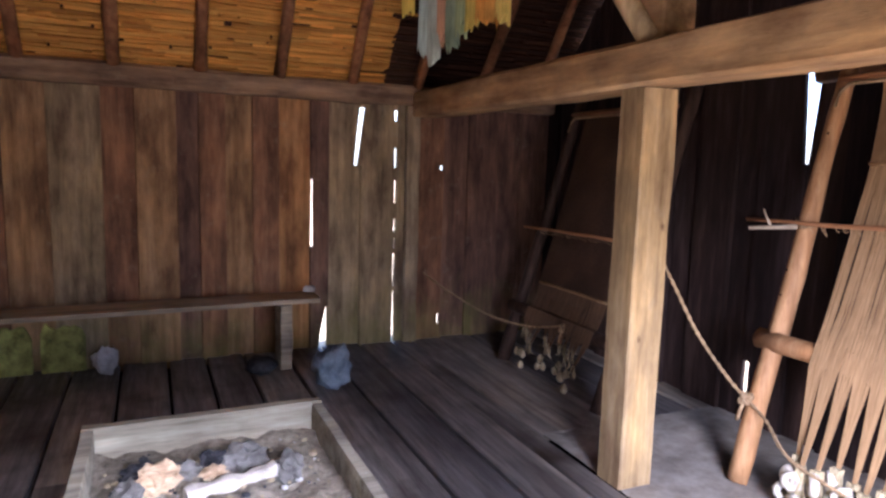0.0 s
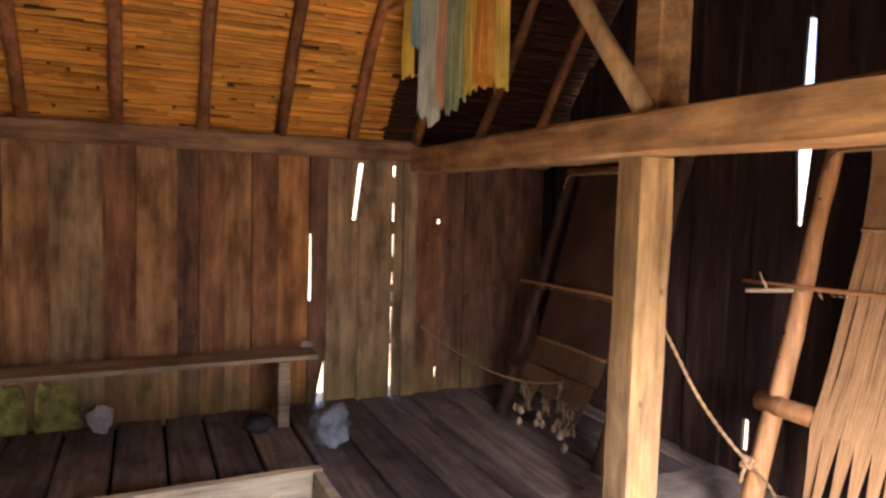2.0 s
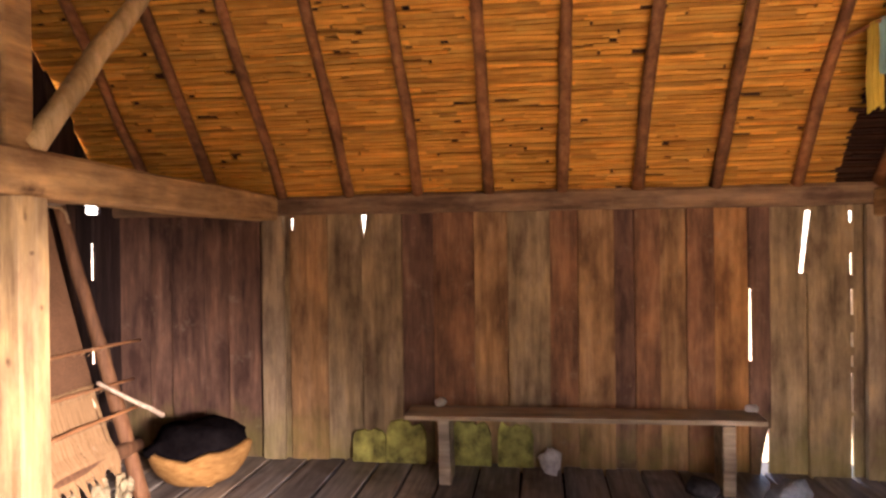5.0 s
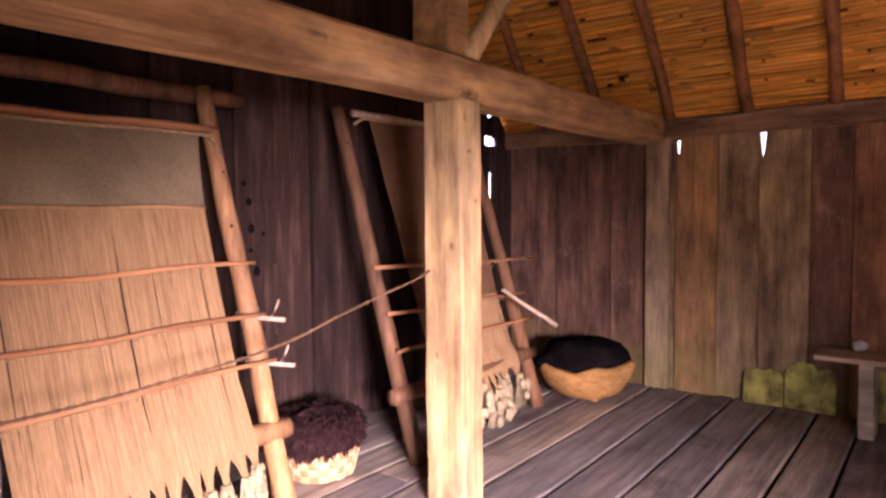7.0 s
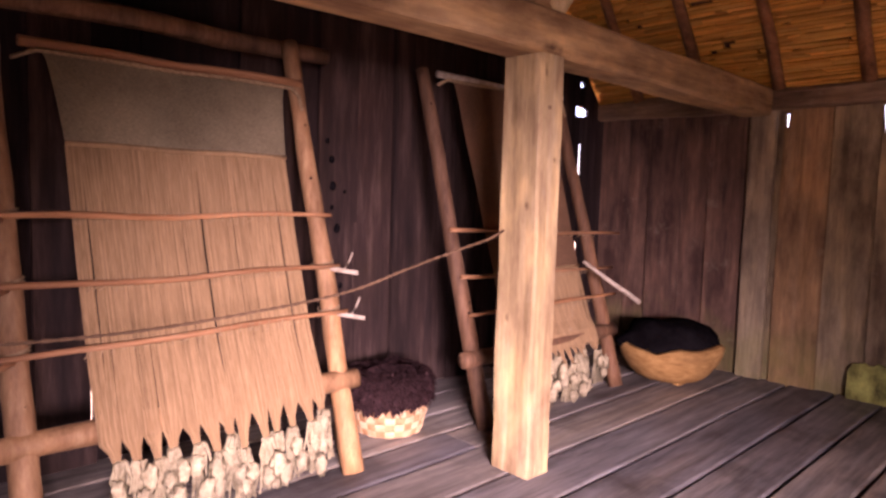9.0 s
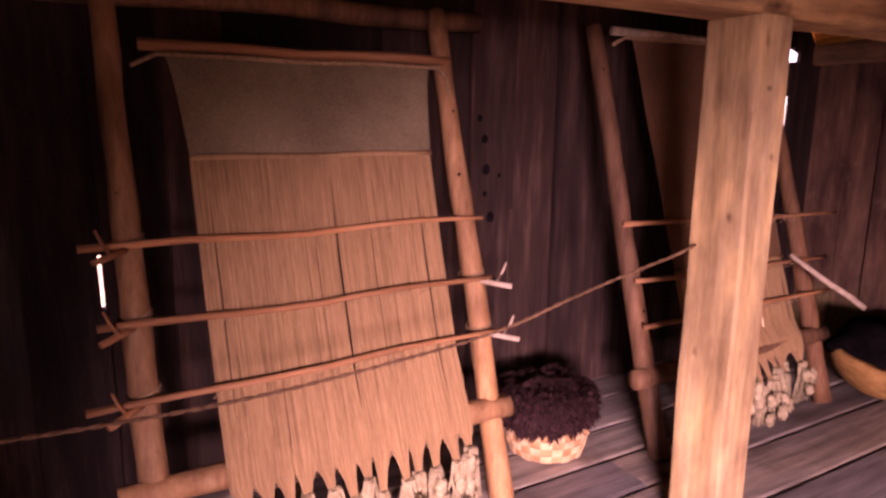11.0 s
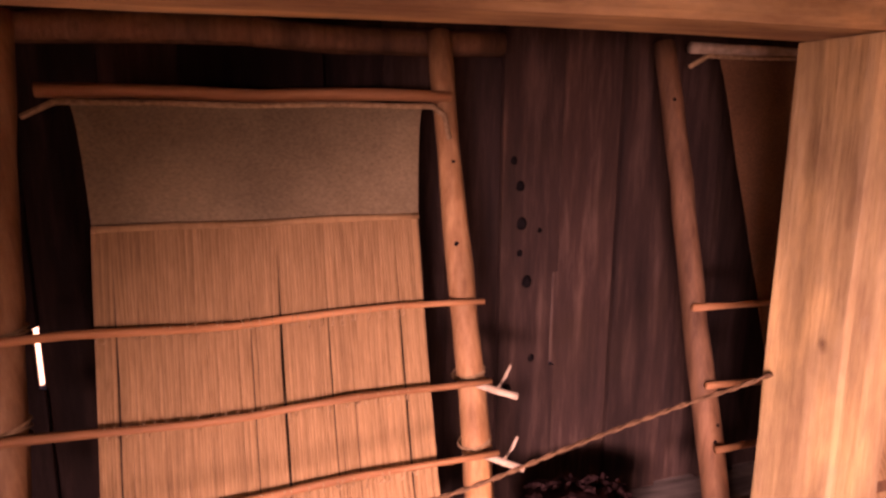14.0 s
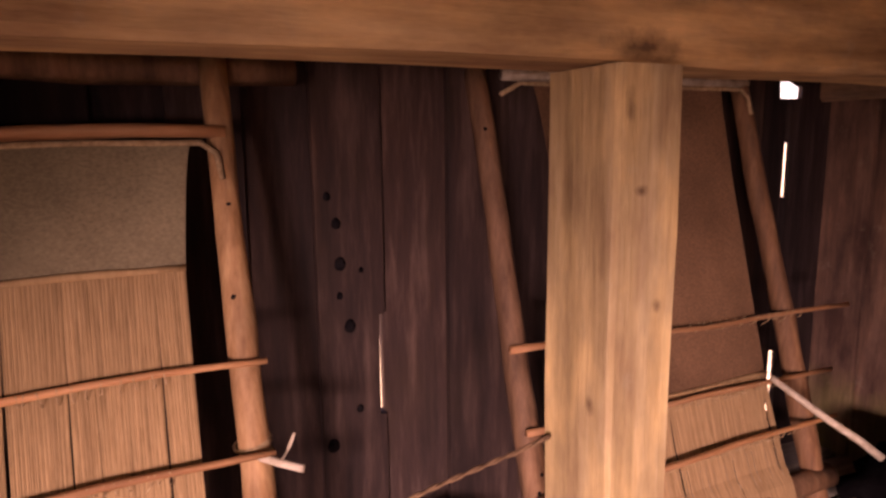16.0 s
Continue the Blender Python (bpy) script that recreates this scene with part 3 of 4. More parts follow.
# rails on the gable walls against which the looms lean
for x, y0, y1 in ((X0 + 0.19, Y0, 1.86), (X1 - 0.12, 0.3, 2.15)):
    bm = bmesh.new()
    tube(bm, between((x, y0, 1.93), (x, y1, 1.93), 8, 0.03, x), 0.048, 0.042, 8, 0.2)
    single("wall_rail", bm, DARKPOLE, "round dark rail along the gable wall behind the loom", "rail", "wall rails", smooth=True)

for y, z, r in ((2.0, 1.52, 0.014), (2.03, 1.42, 0.018), (2.04, 1.27, 0.022), (2.07, 1.03, 0.022), (1.99, 0.57, 0.024), (2.035, 1.15, 0.012), (2.10, 0.70, 0.014), (2.12, 1.24, 0.009)):
    bm = bmesh.new()
    lump(bm, (X0 + 0.003, y, z), (0.008, r, r * 1.2), 0.2, 2, z)
    part("knot", bm, SOOT, bpy.data.objects["wall_west"], "dark round knot in a board", True)

# ---- warp-weighted looms ----


def loom(xf, lean, y0, y1, top, beam_z, band_z, bar_z, rods, cloth, seed, label, twigs=(1, 1), warp_mat=None, weights=13, rings_on=False, cloth_mat=None, sx=1, pole_mat=None, beam_mat=None, pear=False):
    """A loom of two poles that lean on the wall, a cloth beam, heddle rods, a shed bar, cloth, warp and weights.
    The poles stand at y0 < y1; at height z the plane of the loom lies at xf + lean * z; sx: 1 when the room lies towards +x."""
    rnd = random.Random(seed)
    ob = thing("loom", (xf, (y0 + y1) / 2, 0), label, "loom", "weaving looms")

    def at(y, z, proud=0.0):
        return Vector((xf + lean * z + sx * proud, y, z))

    for y, s in ((y0, 1.0), (y1, 2.0)):
        bm = bmesh.new()
        tube(bm, between(at(y, 0.0), at(y, top), 16, 0.014, seed + s), 0.048, 0.038, 12, 0.2)
        up = part("upright", bm, pole_mat or POLE, ob, smooth=True)
        for k in range(4):
            z = rnd.uniform(0.5, top - 0.2)
            bm = bmesh.new()
            lump(bm, at(y + rnd.uniform(-0.02, 0.02), z, 0.036), (0.006, 0.008, 0.008), 0.1, 1, z)
            part("knot_hole", bm, SOOT, up, "small dark knot hole")
    bm = bmesh.new()
    tube(bm, between(at(y0 - 0.06 + 0.15, beam_z + 0.03, 0.03), at(y1 + 0.01, beam_z + 0.03, 0.03), 10, 0.012, seed), 0.021, 0.019, 8, 0.15)
    part("cloth_beam", bm, beam_mat or ROD, ob, smooth=True)
    bm = bmesh.new()
    pts = [at(y0 + 0.06, beam_z - 0.04, 0.05)] + between(at(y0 + 0.14, beam_z, 0.055), at(y1 - 0.06, beam_z, 0.055), 12, 0.008, seed + 3) + [at(y1 - 0.02, beam_z - 0.03, 0.05), at(y1 - 0.01, beam_z - 0.10, 0.045)]
    tube(bm, pts, 0.009, 0.009, 6, 0.2)
    part("lashing_cord", bm, ROPE, ob, "pale twisted lashing cord", smooth=True)
    c0, c1 = cloth
    # woven part: gently rippled sheet, drawn in at the sides
    bm = bmesh.new()
    nu, nv = 40, 16
    grid = []
    for j in range(nv + 1):
        z = beam_z - (beam_z - band_z) * j / nv
        pinch = 0.045 * (j / nv) ** 0.6
        row = []
        for i in range(nu + 1):
            y = c0 + pinch + (c1 - c0 - 2 * pinch) * i / nu
            row.append(at(y, z, 0.028 + 0.006 * noise.noise((y * 7, z * 3, seed))))
        grid.append(row)
    front = [[bm.verts.new(p) for p in row] for row in grid]
    back = [[bm.verts.new(p - Vector((sx * 0.004, 0, 0))) for p in row] for row in grid]
    for j in range(nv):
        for i in range(nu):
            bm.faces.new((front[j][i], front[j][i + 1], front[j + 1][i + 1], front[j + 1][i]))
            bm.faces.new((back[j][i], back[j + 1][i], back[j + 1][i + 1], back[j][i + 1]))
    for j in range(nv):
        for i in (0, nu):
            bm.faces.new((front[j][i], front[j + 1][i], back[j + 1][i], back[j][i]))
    for i in range(nu):
        for j in (0, nv):
            bm.faces.new((front[j][i], front[j][i + 1], back[j][i + 1], back[j][i]))
    part("woven_cloth", bm, cloth_mat or CLOTH, ob, "finished woolen cloth")
    bm = bmesh.new()
    tube(bm, between(at(c0 + 0.045, band_z, 0.032), at(c1 - 0.045, band_z, 0.032), 10, 0.006, seed), 0.009, 0.009, 8, 0.5)
    part("weft_edge", bm, WARP, ob, "loose pale weft edge", smooth=True)
    # warp: many single strands that run over the bar and end in bundles with weights
    bm = bmesh.new()
    n = int((c1 - c0) / 0.0052)
    per = n / weights
    feet = []
    for wgt in range(weights):
        y = c0 + 0.06 + (c1 - c0 - 0.12) * (wgt + 0.5) / weights + rnd.uniform(-0.015, 0.015)
        feet.append((y, min(bar_z - 0.09, rnd.uniform(0.20, 0.29)), rnd.uniform(0.0, 0.06)))
    for i in range(n):
        wgt = min(weights - 1, int(i / per))
        u = i / n
        mid = (wgt + 0.5) / weights
        y_top = c0 + 0.045 + (c1 - c0 - 0.09) * u
        y_bar = c0 + 0.045 + (c1 - c0 - 0.09) * (u + (mid - u) * 0.03) + rnd.uniform(-0.002, 0.002)
        fy, fz, fo = feet[wgt]
        bow = 0.013 * noise.noise((int(i / per * 1.6) * 0.9, seed, 0.5)) + 0.003 * noise.noise((i * 0.47, seed, 1.5)) + rnd.uniform(-0.0012, 0.0012)
        deep = 0.0285 if i % 2 else 0.0275
        wide = rnd.uniform(0.0029, 0.0037)
        stops = [(y_top, band_z, deep), (y_top + bow, band_z * 0.62 + bar_z * 0.38, deep), (y_bar + bow, band_z * 0.25 + bar_z * 0.75, deep + 0.012), (y_bar, bar_z + 0.05, 0.068),
                 (y_bar, bar_z - 0.03, 0.075), (fy + (y_bar - fy) * 0.55, (bar_z + fz) / 2, 0.066 + fo * 0.4), (fy + (y_bar - fy) * 0.2, fz, 0.055 + fo)]
        last = None
        for y, z, pr in stops:
            pa, pb, pc = at(y - wide, z, pr), at(y, z, pr + 0.0014), at(y + wide, z, pr)
            now = [bm.verts.new(p) for p in (pa, pb, pc)]
            if last:
                bm.faces.new((last[0], last[1], now[1], now[0]))
                bm.faces.new((last[1], last[2], now[2], now[1]))
            last = now
    tagged(part("warp", bm, warp_mat or WARP, ob, "tight pale brown wool warp threads"), kind="stuff")
    for wgt, (fy, fz, fo) in enumerate(feet):
        for kk in (1,) if pear else (0, 1):
            bm = bmesh.new()
            cy, cz = fy + rnd.uniform(-0.025, 0.025), fz - 0.045 - 0.075 * kk + rnd.uniform(-0.02, 0.02)
            cz = max(cz, 0.055)
            c = at(cy, cz, 0.06 + fo + rnd.uniform(-0.03, 0.03))
            if rings_on:
                turn = Matrix.Rotation(rnd.uniform(-0.9, 0.9), 4, "Z") @ Matrix.Rotation(rnd.uniform(-0.5, 0.5), 4, "X")
                R, r = rnd.uniform(0.026, 0.034), rnd.uniform(0.015, 0.020)
                rings = []
                for a in range(10):
                    ring = []
                    for b in range(6):
                        A, B = 2 * math.pi * a / 10, 2 * math.pi * b / 6
                        q = Vector((r * math.sin(B), (R + r * math.cos(B)) * math.cos(A), (R + r * math.cos(B)) * math.sin(A)))
                        q *= 1 + 0.22 * noise.noise(q * 40 + Vector((wgt, kk, seed)))
                        ring.append(bm.verts.new(c + turn @ q))
                    rings.append(ring)
                for a in range(10):
                    for b in range(6):
                        bm.faces.new((rings[a][b], rings[(a + 1) % 10][b], rings[(a + 1) % 10][(b + 1) % 6], rings[a][(b + 1) % 6]))
            elif pear:
                r = rnd.uniform(0.021, 0.027)
                for v in lump(bm, c, (r, r, r * 1.5), 0.2, 2, wgt * 1.3, 3):
                    k = 1 - 0.45 * max(0, (v.co.z - c.z) / (r * 1.5))
                    v.co.x, v.co.y = c.x + (v.co.x - c.x) * k, c.y + (v.co.y - c.y) * k
            else:
                r = rnd.uniform(0.021, 0.031)
                lump(bm, c, (r * 0.85, r * 0.95, min(c.z - 0.004, r * rnd.uniform(1.3, 2.0))), 0.8, 3, wgt * 2.1 + kk, 7)
            part("loom_weight", bm, CHALK if rings_on else CLAY if kk else WOOL, ob, ("pale ring-shaped loom weight" if rings_on else "pale lumpy clay loom weight") if kk else "tied bundle of pale wool ends", smooth=True)
        bm = bmesh.new()
        for s in range(5 if pear else 24):
            a0 = at(fy + rnd.uniform(-0.02, 0.02), fz + 0.03, 0.06 + fo + rnd.uniform(-0.015, 0.015))
            tube(bm, [a0, a0 + Vector((rnd.uniform(-0.012, 0.012), rnd.uniform(-0.02, 0.02), -0.06)), a0 + Vector((rnd.uniform(-0.02, 0.02), rnd.uniform(-0.04, 0.04), -min(0.08 if pear else 0.21, fz - 0.005)))], 0.004 if pear else 0.006, 0.003, 5)
        part("wool_tassel", bm, WOOL, ob, smooth=True)
    # the bar that parts the warp, and the heddle rods on their forked pegs
    bm = bmesh.new()
    tube(bm, between(at(y0 - 0.10, bar_z, 0.02), at(y1 + 0.07, bar_z, 0.02), 10, 0.015, seed + 5), 0.043, 0.047, 12, 0.15)
    part("shed_bar", bm, pole_mat or POLE, ob, smooth=True)
    for k, (za, zb, ya, yb, pr) in enumerate(rods):
        bm = bmesh.new()
        tube(bm, between(at(ya, za, pr), at(yb, zb, pr), 10, 0.02, seed + k * 2.3), 0.0125, 0.0095, 7, 0.25)
        rod = part("heddle_rod", bm, ROD, ob, smooth=True)
        bm = bmesh.new()
        for s in range(26):
            u = 0.24 + 0.6 * s / 26 + rnd.uniform(-0.01, 0.01)
            p = at(ya + (yb - ya) * u, za + (zb - za) * u, pr + 0.008)
            tube(bm, [p + Vector((0, 0, 0.01)), p + Vector((-sx * 0.004, rnd.uniform(-0.008, 0.008), -0.02)), p + Vector((-sx * 0.03, rnd.uniform(-0.01, 0.01), -rnd.uniform(0.02, 0.05)))], 0.0022, 0.0015, 4)
        tagged(part("heddle_string", bm, ROPE, rod, "row of thin knotted string loops"), kind="stuff")
        for y, on in ((y1, twigs[1]), (y0, twigs[0])):
            if not on or k == 0 and y == y1 and twigs[1] < 2:
                continue
            d = 1 if y == y1 else -1
            bm = bmesh.new()
            z = zb if d > 0 else za
            p = at(y + d * 0.01, z - 0.012, 0.05)
            reach = 1.5 if twigs[1] == 2 else 1.0
            mid, tip = at(y + d * 0.055 * reach, z - 0.022, 0.085 * reach), at(y + d * 0.105 * reach, z - 0.03, 0.125 * reach)
            tube(bm, [p, mid, tip], 0.0115, 0.010, 8, 0.2)
            tube(bm, [mid, mid + Vector((sx * 0.015, d * 0.022, 0.05)), mid + Vector((sx * 0.02, d * 0.035, 0.085))], 0.007, 0.004, 6)
            part("forked_peg", bm, TWIG if d > 0 else ROD, ob, "pale forked twig peg", smooth=True)
            bm = bmesh.new()
            for s in range(3):
                a0 = at(y, z + 0.012 - 0.01 * s, 0)
                ring = [a0 + Vector((0.05 * math.cos(q), 0.05 * math.sin(q), 0.012 * math.sin(q + s))) for q in [i * math.pi / 5 for i in range(11)]]
                tube(bm, ring, 0.004, 0.004, 5, caps=False)
            part("lashing", bm, ROPE, ob, smooth=True)
    return ob


loom(-2.53, -0.30, 0.38, 1.612, 1.95, 1.715, 1.385, 0.395,
     [(1.128, 1.128, 0.24, 1.665, 0.055), (0.90, 0.90, 0.27, 1.66, 0.065), (0.675, 0.70, 0.22, 1.66, 0.075)], (0.545, 1.53), 3,
     "leaning wooden loom with half-woven wool cloth and weighted warp", twigs=(1, 1))
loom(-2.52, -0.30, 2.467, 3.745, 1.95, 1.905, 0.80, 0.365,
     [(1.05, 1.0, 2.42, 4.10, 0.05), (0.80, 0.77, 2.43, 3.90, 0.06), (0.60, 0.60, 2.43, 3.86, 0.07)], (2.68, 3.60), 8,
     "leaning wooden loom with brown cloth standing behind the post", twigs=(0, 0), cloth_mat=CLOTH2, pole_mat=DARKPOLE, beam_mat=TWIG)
loom(2.86, 0.25, 0.70, 1.96, 1.96, 1.86, 1.50, 0.665,
     [(1.24, 1.215, 0.55, 2.25, 0.055)], (0.86, 1.77), 14,
     "leaning wooden loom with long hanging brown warp beside the post", twigs=(0, 2), sx=-1, weights=12, rings_on=True, cloth_mat=WARP)
# Dark poles, cloth and warp carry this loom's shade in their colours.
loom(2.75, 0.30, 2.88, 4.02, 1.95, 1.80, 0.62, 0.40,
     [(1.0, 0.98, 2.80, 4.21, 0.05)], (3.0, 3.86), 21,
     "leaning wooden loom behind the post, shadow put into its dark colours", twigs=(0, 0), sx=-1, weights=12, cloth_mat=SHADECLOTH, pole_mat=SHADEPOLE, warp_mat=SHADEWARP, pear=True)

# pale stick stuck in the lashing of the far loom
bm = bmesh.new()
tube(bm, between((-2.60, 3.42, 0.845), (-2.335, 3.672, 0.592), 5, 0.01, 2), 0.012, 0.014, 8, 0.15)
single("stick", bm, TWIG, "pale peeled stick tied to the loom upright", "stick", smooth=True)

# ---- ropes strung in front of the looms ----


def rope(name, pts, r, label, material=ROPE):
    """Two twisted strands through the points, smoothed."""
    pts = [Vector(p) for p in pts]
    fine = []
    for i in range(len(pts) - 1):
        p0, p1, p2, p3 = pts[max(i - 1, 0)], pts[i], pts[i + 1], pts[min(i + 2, len(pts) - 1)]
        n = max(4, int((p2 - p1).length / 0.012))
        for k in range(n):
            t = k / n
            fine.append(0.5 * ((2 * p1) + (p2 - p0) * t + (2 * p0 - 5 * p1 + 4 * p2 - p3) * t * t + (3 * p1 - p0 - 3 * p2 + p3) * t ** 3))
    fine.append(pts[-1])
    bm = bmesh.new()
    for ph in (0, math.pi):
        strand = []
        for i, p in enumerate(fine):
            d = (fine[min(i + 1, len(fine) - 1)] - fine[max(i - 1, 0)]).normalized()
            s = d.cross(Vector((0, 0, 1))).normalized()
            u = s.cross(d)
            a = i * 0.9 + ph
            strand.append(p + (s * math.cos(a) + u * math.sin(a)) * r * 0.55)
        tube(bm, strand, r * 0.62, r * 0.62, 5)
    return single(name, bm, material, label, "rope", "barrier ropes", smooth=True)


rope("barrier_rope", [(-2.15, 2.13, 1.09), (-2.19, 2.08, 1.05), (-2.22, 1.90, 1.00), (-2.24, 1.65, 0.935), (-2.25, 1.40, 0.87), (-2.25, 1.10, 0.835), (-2.24, 0.60, 0.81), (-2.22, 0.1, 0.83), (-2.2, Y0, 0.88)], 0.0055, "thin dark twisted hemp rope strung from the post past the loom", DARKROPE)
rope("barrier_rope", [(2.45, 2.20, 1.13), (2.52, 2.15, 0.98), (2.66, 2.08, 0.70), (2.80, 2.02, 0.50), (2.885, 1.98, 0.40), (2.87, 1.85, 0.34), (2.80, 1.68, 0.26), (2.78, 1.5, 0.23), (2.78, 1.2, 0.22), (2.8, 0.68, 0.32), (2.83, 0.66, 0.34)], 0.008, "thin twisted hemp rope sagging from post to loom")
rope("barrier_rope", [(2.36, 4.70, 0.56), (2.5, 4.5, 0.44), (2.65, 4.1, 0.33), (2.76, 3.7, 0.33), (2.80, 3.35, 0.415)], 0.007, "thin pale rope hanging in front of the dark loom")
for at_, s in (((2.885, 1.975, 0.395), 1.0), ((2.80, 3.34, 0.40), 2.0)):
    bm = bmesh.new()
    for k in range(3):
        c = Vector(at_)
        ring = [c + Vector((0.018 * math.cos(q + k), 0.024 * math.sin(q) * (1 if k else 0.7), 0.022 * math.sin(q + k * 1.9))) for q in [i * math.pi / 6 for i in range(13)]]
        tube(bm, ring, 0.009, 0.009, 6)
    tube(bm, [c, c + Vector((-0.02, 0.01, -0.06)), c + Vector((-0.01, 0.03, -0.11))], 0.008, 0.012, 6)
    single("rope_knot", bm, ROPE, "loose hemp rope knot with a frayed end", "knot", "rope knots", smooth=True)

# ---- bench against the north wall ----
bench = thing("bench", (0.3, 4.42, 0), "low grey plank bench against the board wall", "bench")
bm = bmesh.new()
timber(bm, (-0.93, 4.43, 0.455), (1.42, 4.43, 0.475), 0.30, 0.036, 14, 0.006, 3.0, 0.2)
part("seat", bm, BENCH, bench)
for x in (-0.66, 1.19):
    bm = bmesh.new()
    timber(bm, (x, 4.40, 0), (x, 4.40, 0.447), 0.085, 0.22, 6, 0.006, x, 0.15)
    part("leg", bm, BENCH, bench)
for x, s in ((-0.72, 1.0), (1.40, 2.0)):
    bm = bmesh.new()
    lump(bm, (x, 4.54, 0.505), (0.045, 0.035, 0.034), 0.3, 2, s)
    single("stone", bm, PALE, "small pale stone lying on the bench", "stone", "bench stones", smooth=True)
# mossy short boards along the foot of the wall, under the bench
mr = random.Random(5)
for x0, x1, h in ((-1.42, -1.17, 0.26), (-1.16, -0.86, 0.33), (-0.67, -0.37, 0.34), (-0.32, -0.06, 0.33)):
    bm = bmesh.new()
    n = 18
    rings = []
    for i in range(n + 1):
        xx = x0 + (x1 - x0) * i / n
        hh = h * (0.93 + 0.13 * noise.noise((xx * 14, h, 2)) - 0.04 * mr.random()) * (0.78 if i in (0, n) else 0.92 if i in (1, n - 1) else 1)
        rings.append([bm.verts.new(p) for p in ((xx, 4.700, 0), (xx, 4.700, hh * 0.5), (xx, 4.712, hh), (xx, 4.738, hh), (xx, 4.738, 0))])
    for p, q in zip(rings, rings[1:]):
        for j in range(5):
            bm.faces.new((p[j], p[(j + 1) % 5], q[(j + 1) % 5], q[j]))
    bm.faces.new(rings[0])
    bm.faces.new(rings[-1][::-1])
    single("skirting_board", bm, MOSS, "short yellow-green mossy board at the wall's foot", "board", "mossy boards")
bm = bmesh.new()
lump(bm, (0.06, 4.60, 0.085), (0.075, 0.06, 0.085), 0.5, 3, 4.0, 4)
single("stone", bm, PALE, "rough whitish stone on the floor under the bench", "stone", smooth=True)
bm = bmesh.new()
lump(bm, (1.40, 3.86, 0.125), (0.115, 0.12, 0.14), 0.5, 3, 7.0, 5.5)
single("boulder", bm, STONE, "rough stone with the gap's bluish light put into its colour", "stone", smooth=True)
bm = bmesh.new()
lump(bm, (1.02, 4.30, 0.05), (0.11, 0.13, 0.06), 0.4, 2, 9.0)
single("log", bm, CHAR, "dark charred lump of wood beneath the bench", "wood", smooth=True)

# ---- hearth ----
hearth = thing("hearth_box", (0.555, 1.9, 0), "raised plank hearth box filled with ash and stones", "hearth")
HX0, HX1, HY0, HY1, HZ = 0.10, 1.01, 1.22, 2.565, 0.42
for name, a, b, w in (("side_plank", (HX0, HY1, HZ / 2), (HX1, HY1, HZ / 2), 0.05), ("side_plank", (HX0, HY0, HZ / 2), (HX1, HY0, HZ / 2), 0.05)):
    bm = bmesh.new()
    timber(bm, a, b, w, HZ, 10, 0.007, a[1], 0.12)
    part(name, bm, HEARTH, hearth)
for x in (HX0 + 0.02, HX1 - 0.02):
    bm = bmesh.new()
    timber(bm, (x, HY0 + 0.027, HZ / 2 - 0.004), (x, HY1 - 0.027, HZ / 2 - 0.004), 0.045, HZ - 0.008, 10, 0.007, x, 0.12)
    part("side_plank", bm, HEARTH, hearth)
bm = bmesh.new()
n = 44
vs = {}
for i in range(n + 1):
    for j in range(n + 1):
        x, y = HX0 + 0.03 + (HX1 - HX0 - 0.06) * i / n, HY0 + 0.03 + (HY1 - HY0 - 0.06) * j / n
        e = min(i, n - i, j, n - j) / n
        z = 0.30 + 0.03 * noise.noise((x * 5, y * 5, 1)) + 0.022 * noise.noise((x * 17, y * 17, 3)) - 0.05 * max(0, 0.35 - math.hypot(x - 0.55, y - 1.95)) + 0.03 * max(0, 0.12 - e)
        vs[i, j] = bm.verts.new((x, y, z))
for i in range(n):
    for j in range(n):
        bm.faces.new((vs[i, j], vs[i + 1, j], vs[i + 1, j + 1], vs[i, j + 1]))
tagged(link_mesh("ash_bed", bm, ASH, True), "grey bed of ash and grit in the hearth", "ash", kind="stuff")
hr = random.Random(9)
for k in range(230):
    x, y = hr.uniform(HX0 + 0.08, HX1 - 0.08), hr.uniform(1.5, HY1 - 0.07)
    r = 0.005 + 0.016 * hr.random() ** 3
    bm = bmesh.new()
    lump(bm, (x, y, 0.305 + r * 0.4), (r, r * hr.uniform(0.6, 1.1), r * 0.7), 0.4, 1, k)
    dark = hr.random() < 0.35
    single("pebble" if not dark else "charcoal", bm, CHAR if dark else (CLAY if k % 3 else PALE), "small black piece of charcoal in the ash" if dark else "small pale pebble in the hearth ash", "charcoal" if dark else "pebble", "hearth charcoal" if dark else "hearth pebbles")
for at_, size, m, seed, lab in (((0.36, 2.20, 0.340), (0.065, 0.045, 0.055), SPLIT, 1.0, "pale split chunk of firewood in the ash"), ((0.45, 2.25, 0.33), (0.05, 0.04, 0.035), CINDER, 2.0, "grey ash-covered ember in the hearth"),
                                ((0.66, 2.27, 0.335), (0.08, 0.06, 0.055), CINDER, 3.0, "grey ash-covered log end in the hearth"), ((0.30, 2.30, 0.32), (0.06, 0.05, 0.035), CHAR, 4.0, "half-burnt black log end in the ash"),
                                ((0.545, 2.30, 0.33), (0.045, 0.035, 0.045), CHAR, 6.0, "half-burnt black log end in the ash"), ((0.54, 2.21, 0.325), (0.04, 0.03, 0.03), SPLIT, 7.0, "pale split chunk of firewood in the ash"),
                                ((0.79, 2.13, 0.34), (0.05, 0.05, 0.055), CINDER, 5.0, "grey ash-covered log end in the hearth"), ((0.27, 2.16, 0.325), (0.045, 0.05, 0.04), CINDER, 8.0, "grey ash-covered ember in the hearth")):
    bm = bmesh.new()
    lump(bm, at_, size, 0.65, 3, seed, 5)
    single("firewood", bm, m, lab, "firewood", "hearth firewood")
bm = bmesh.new()
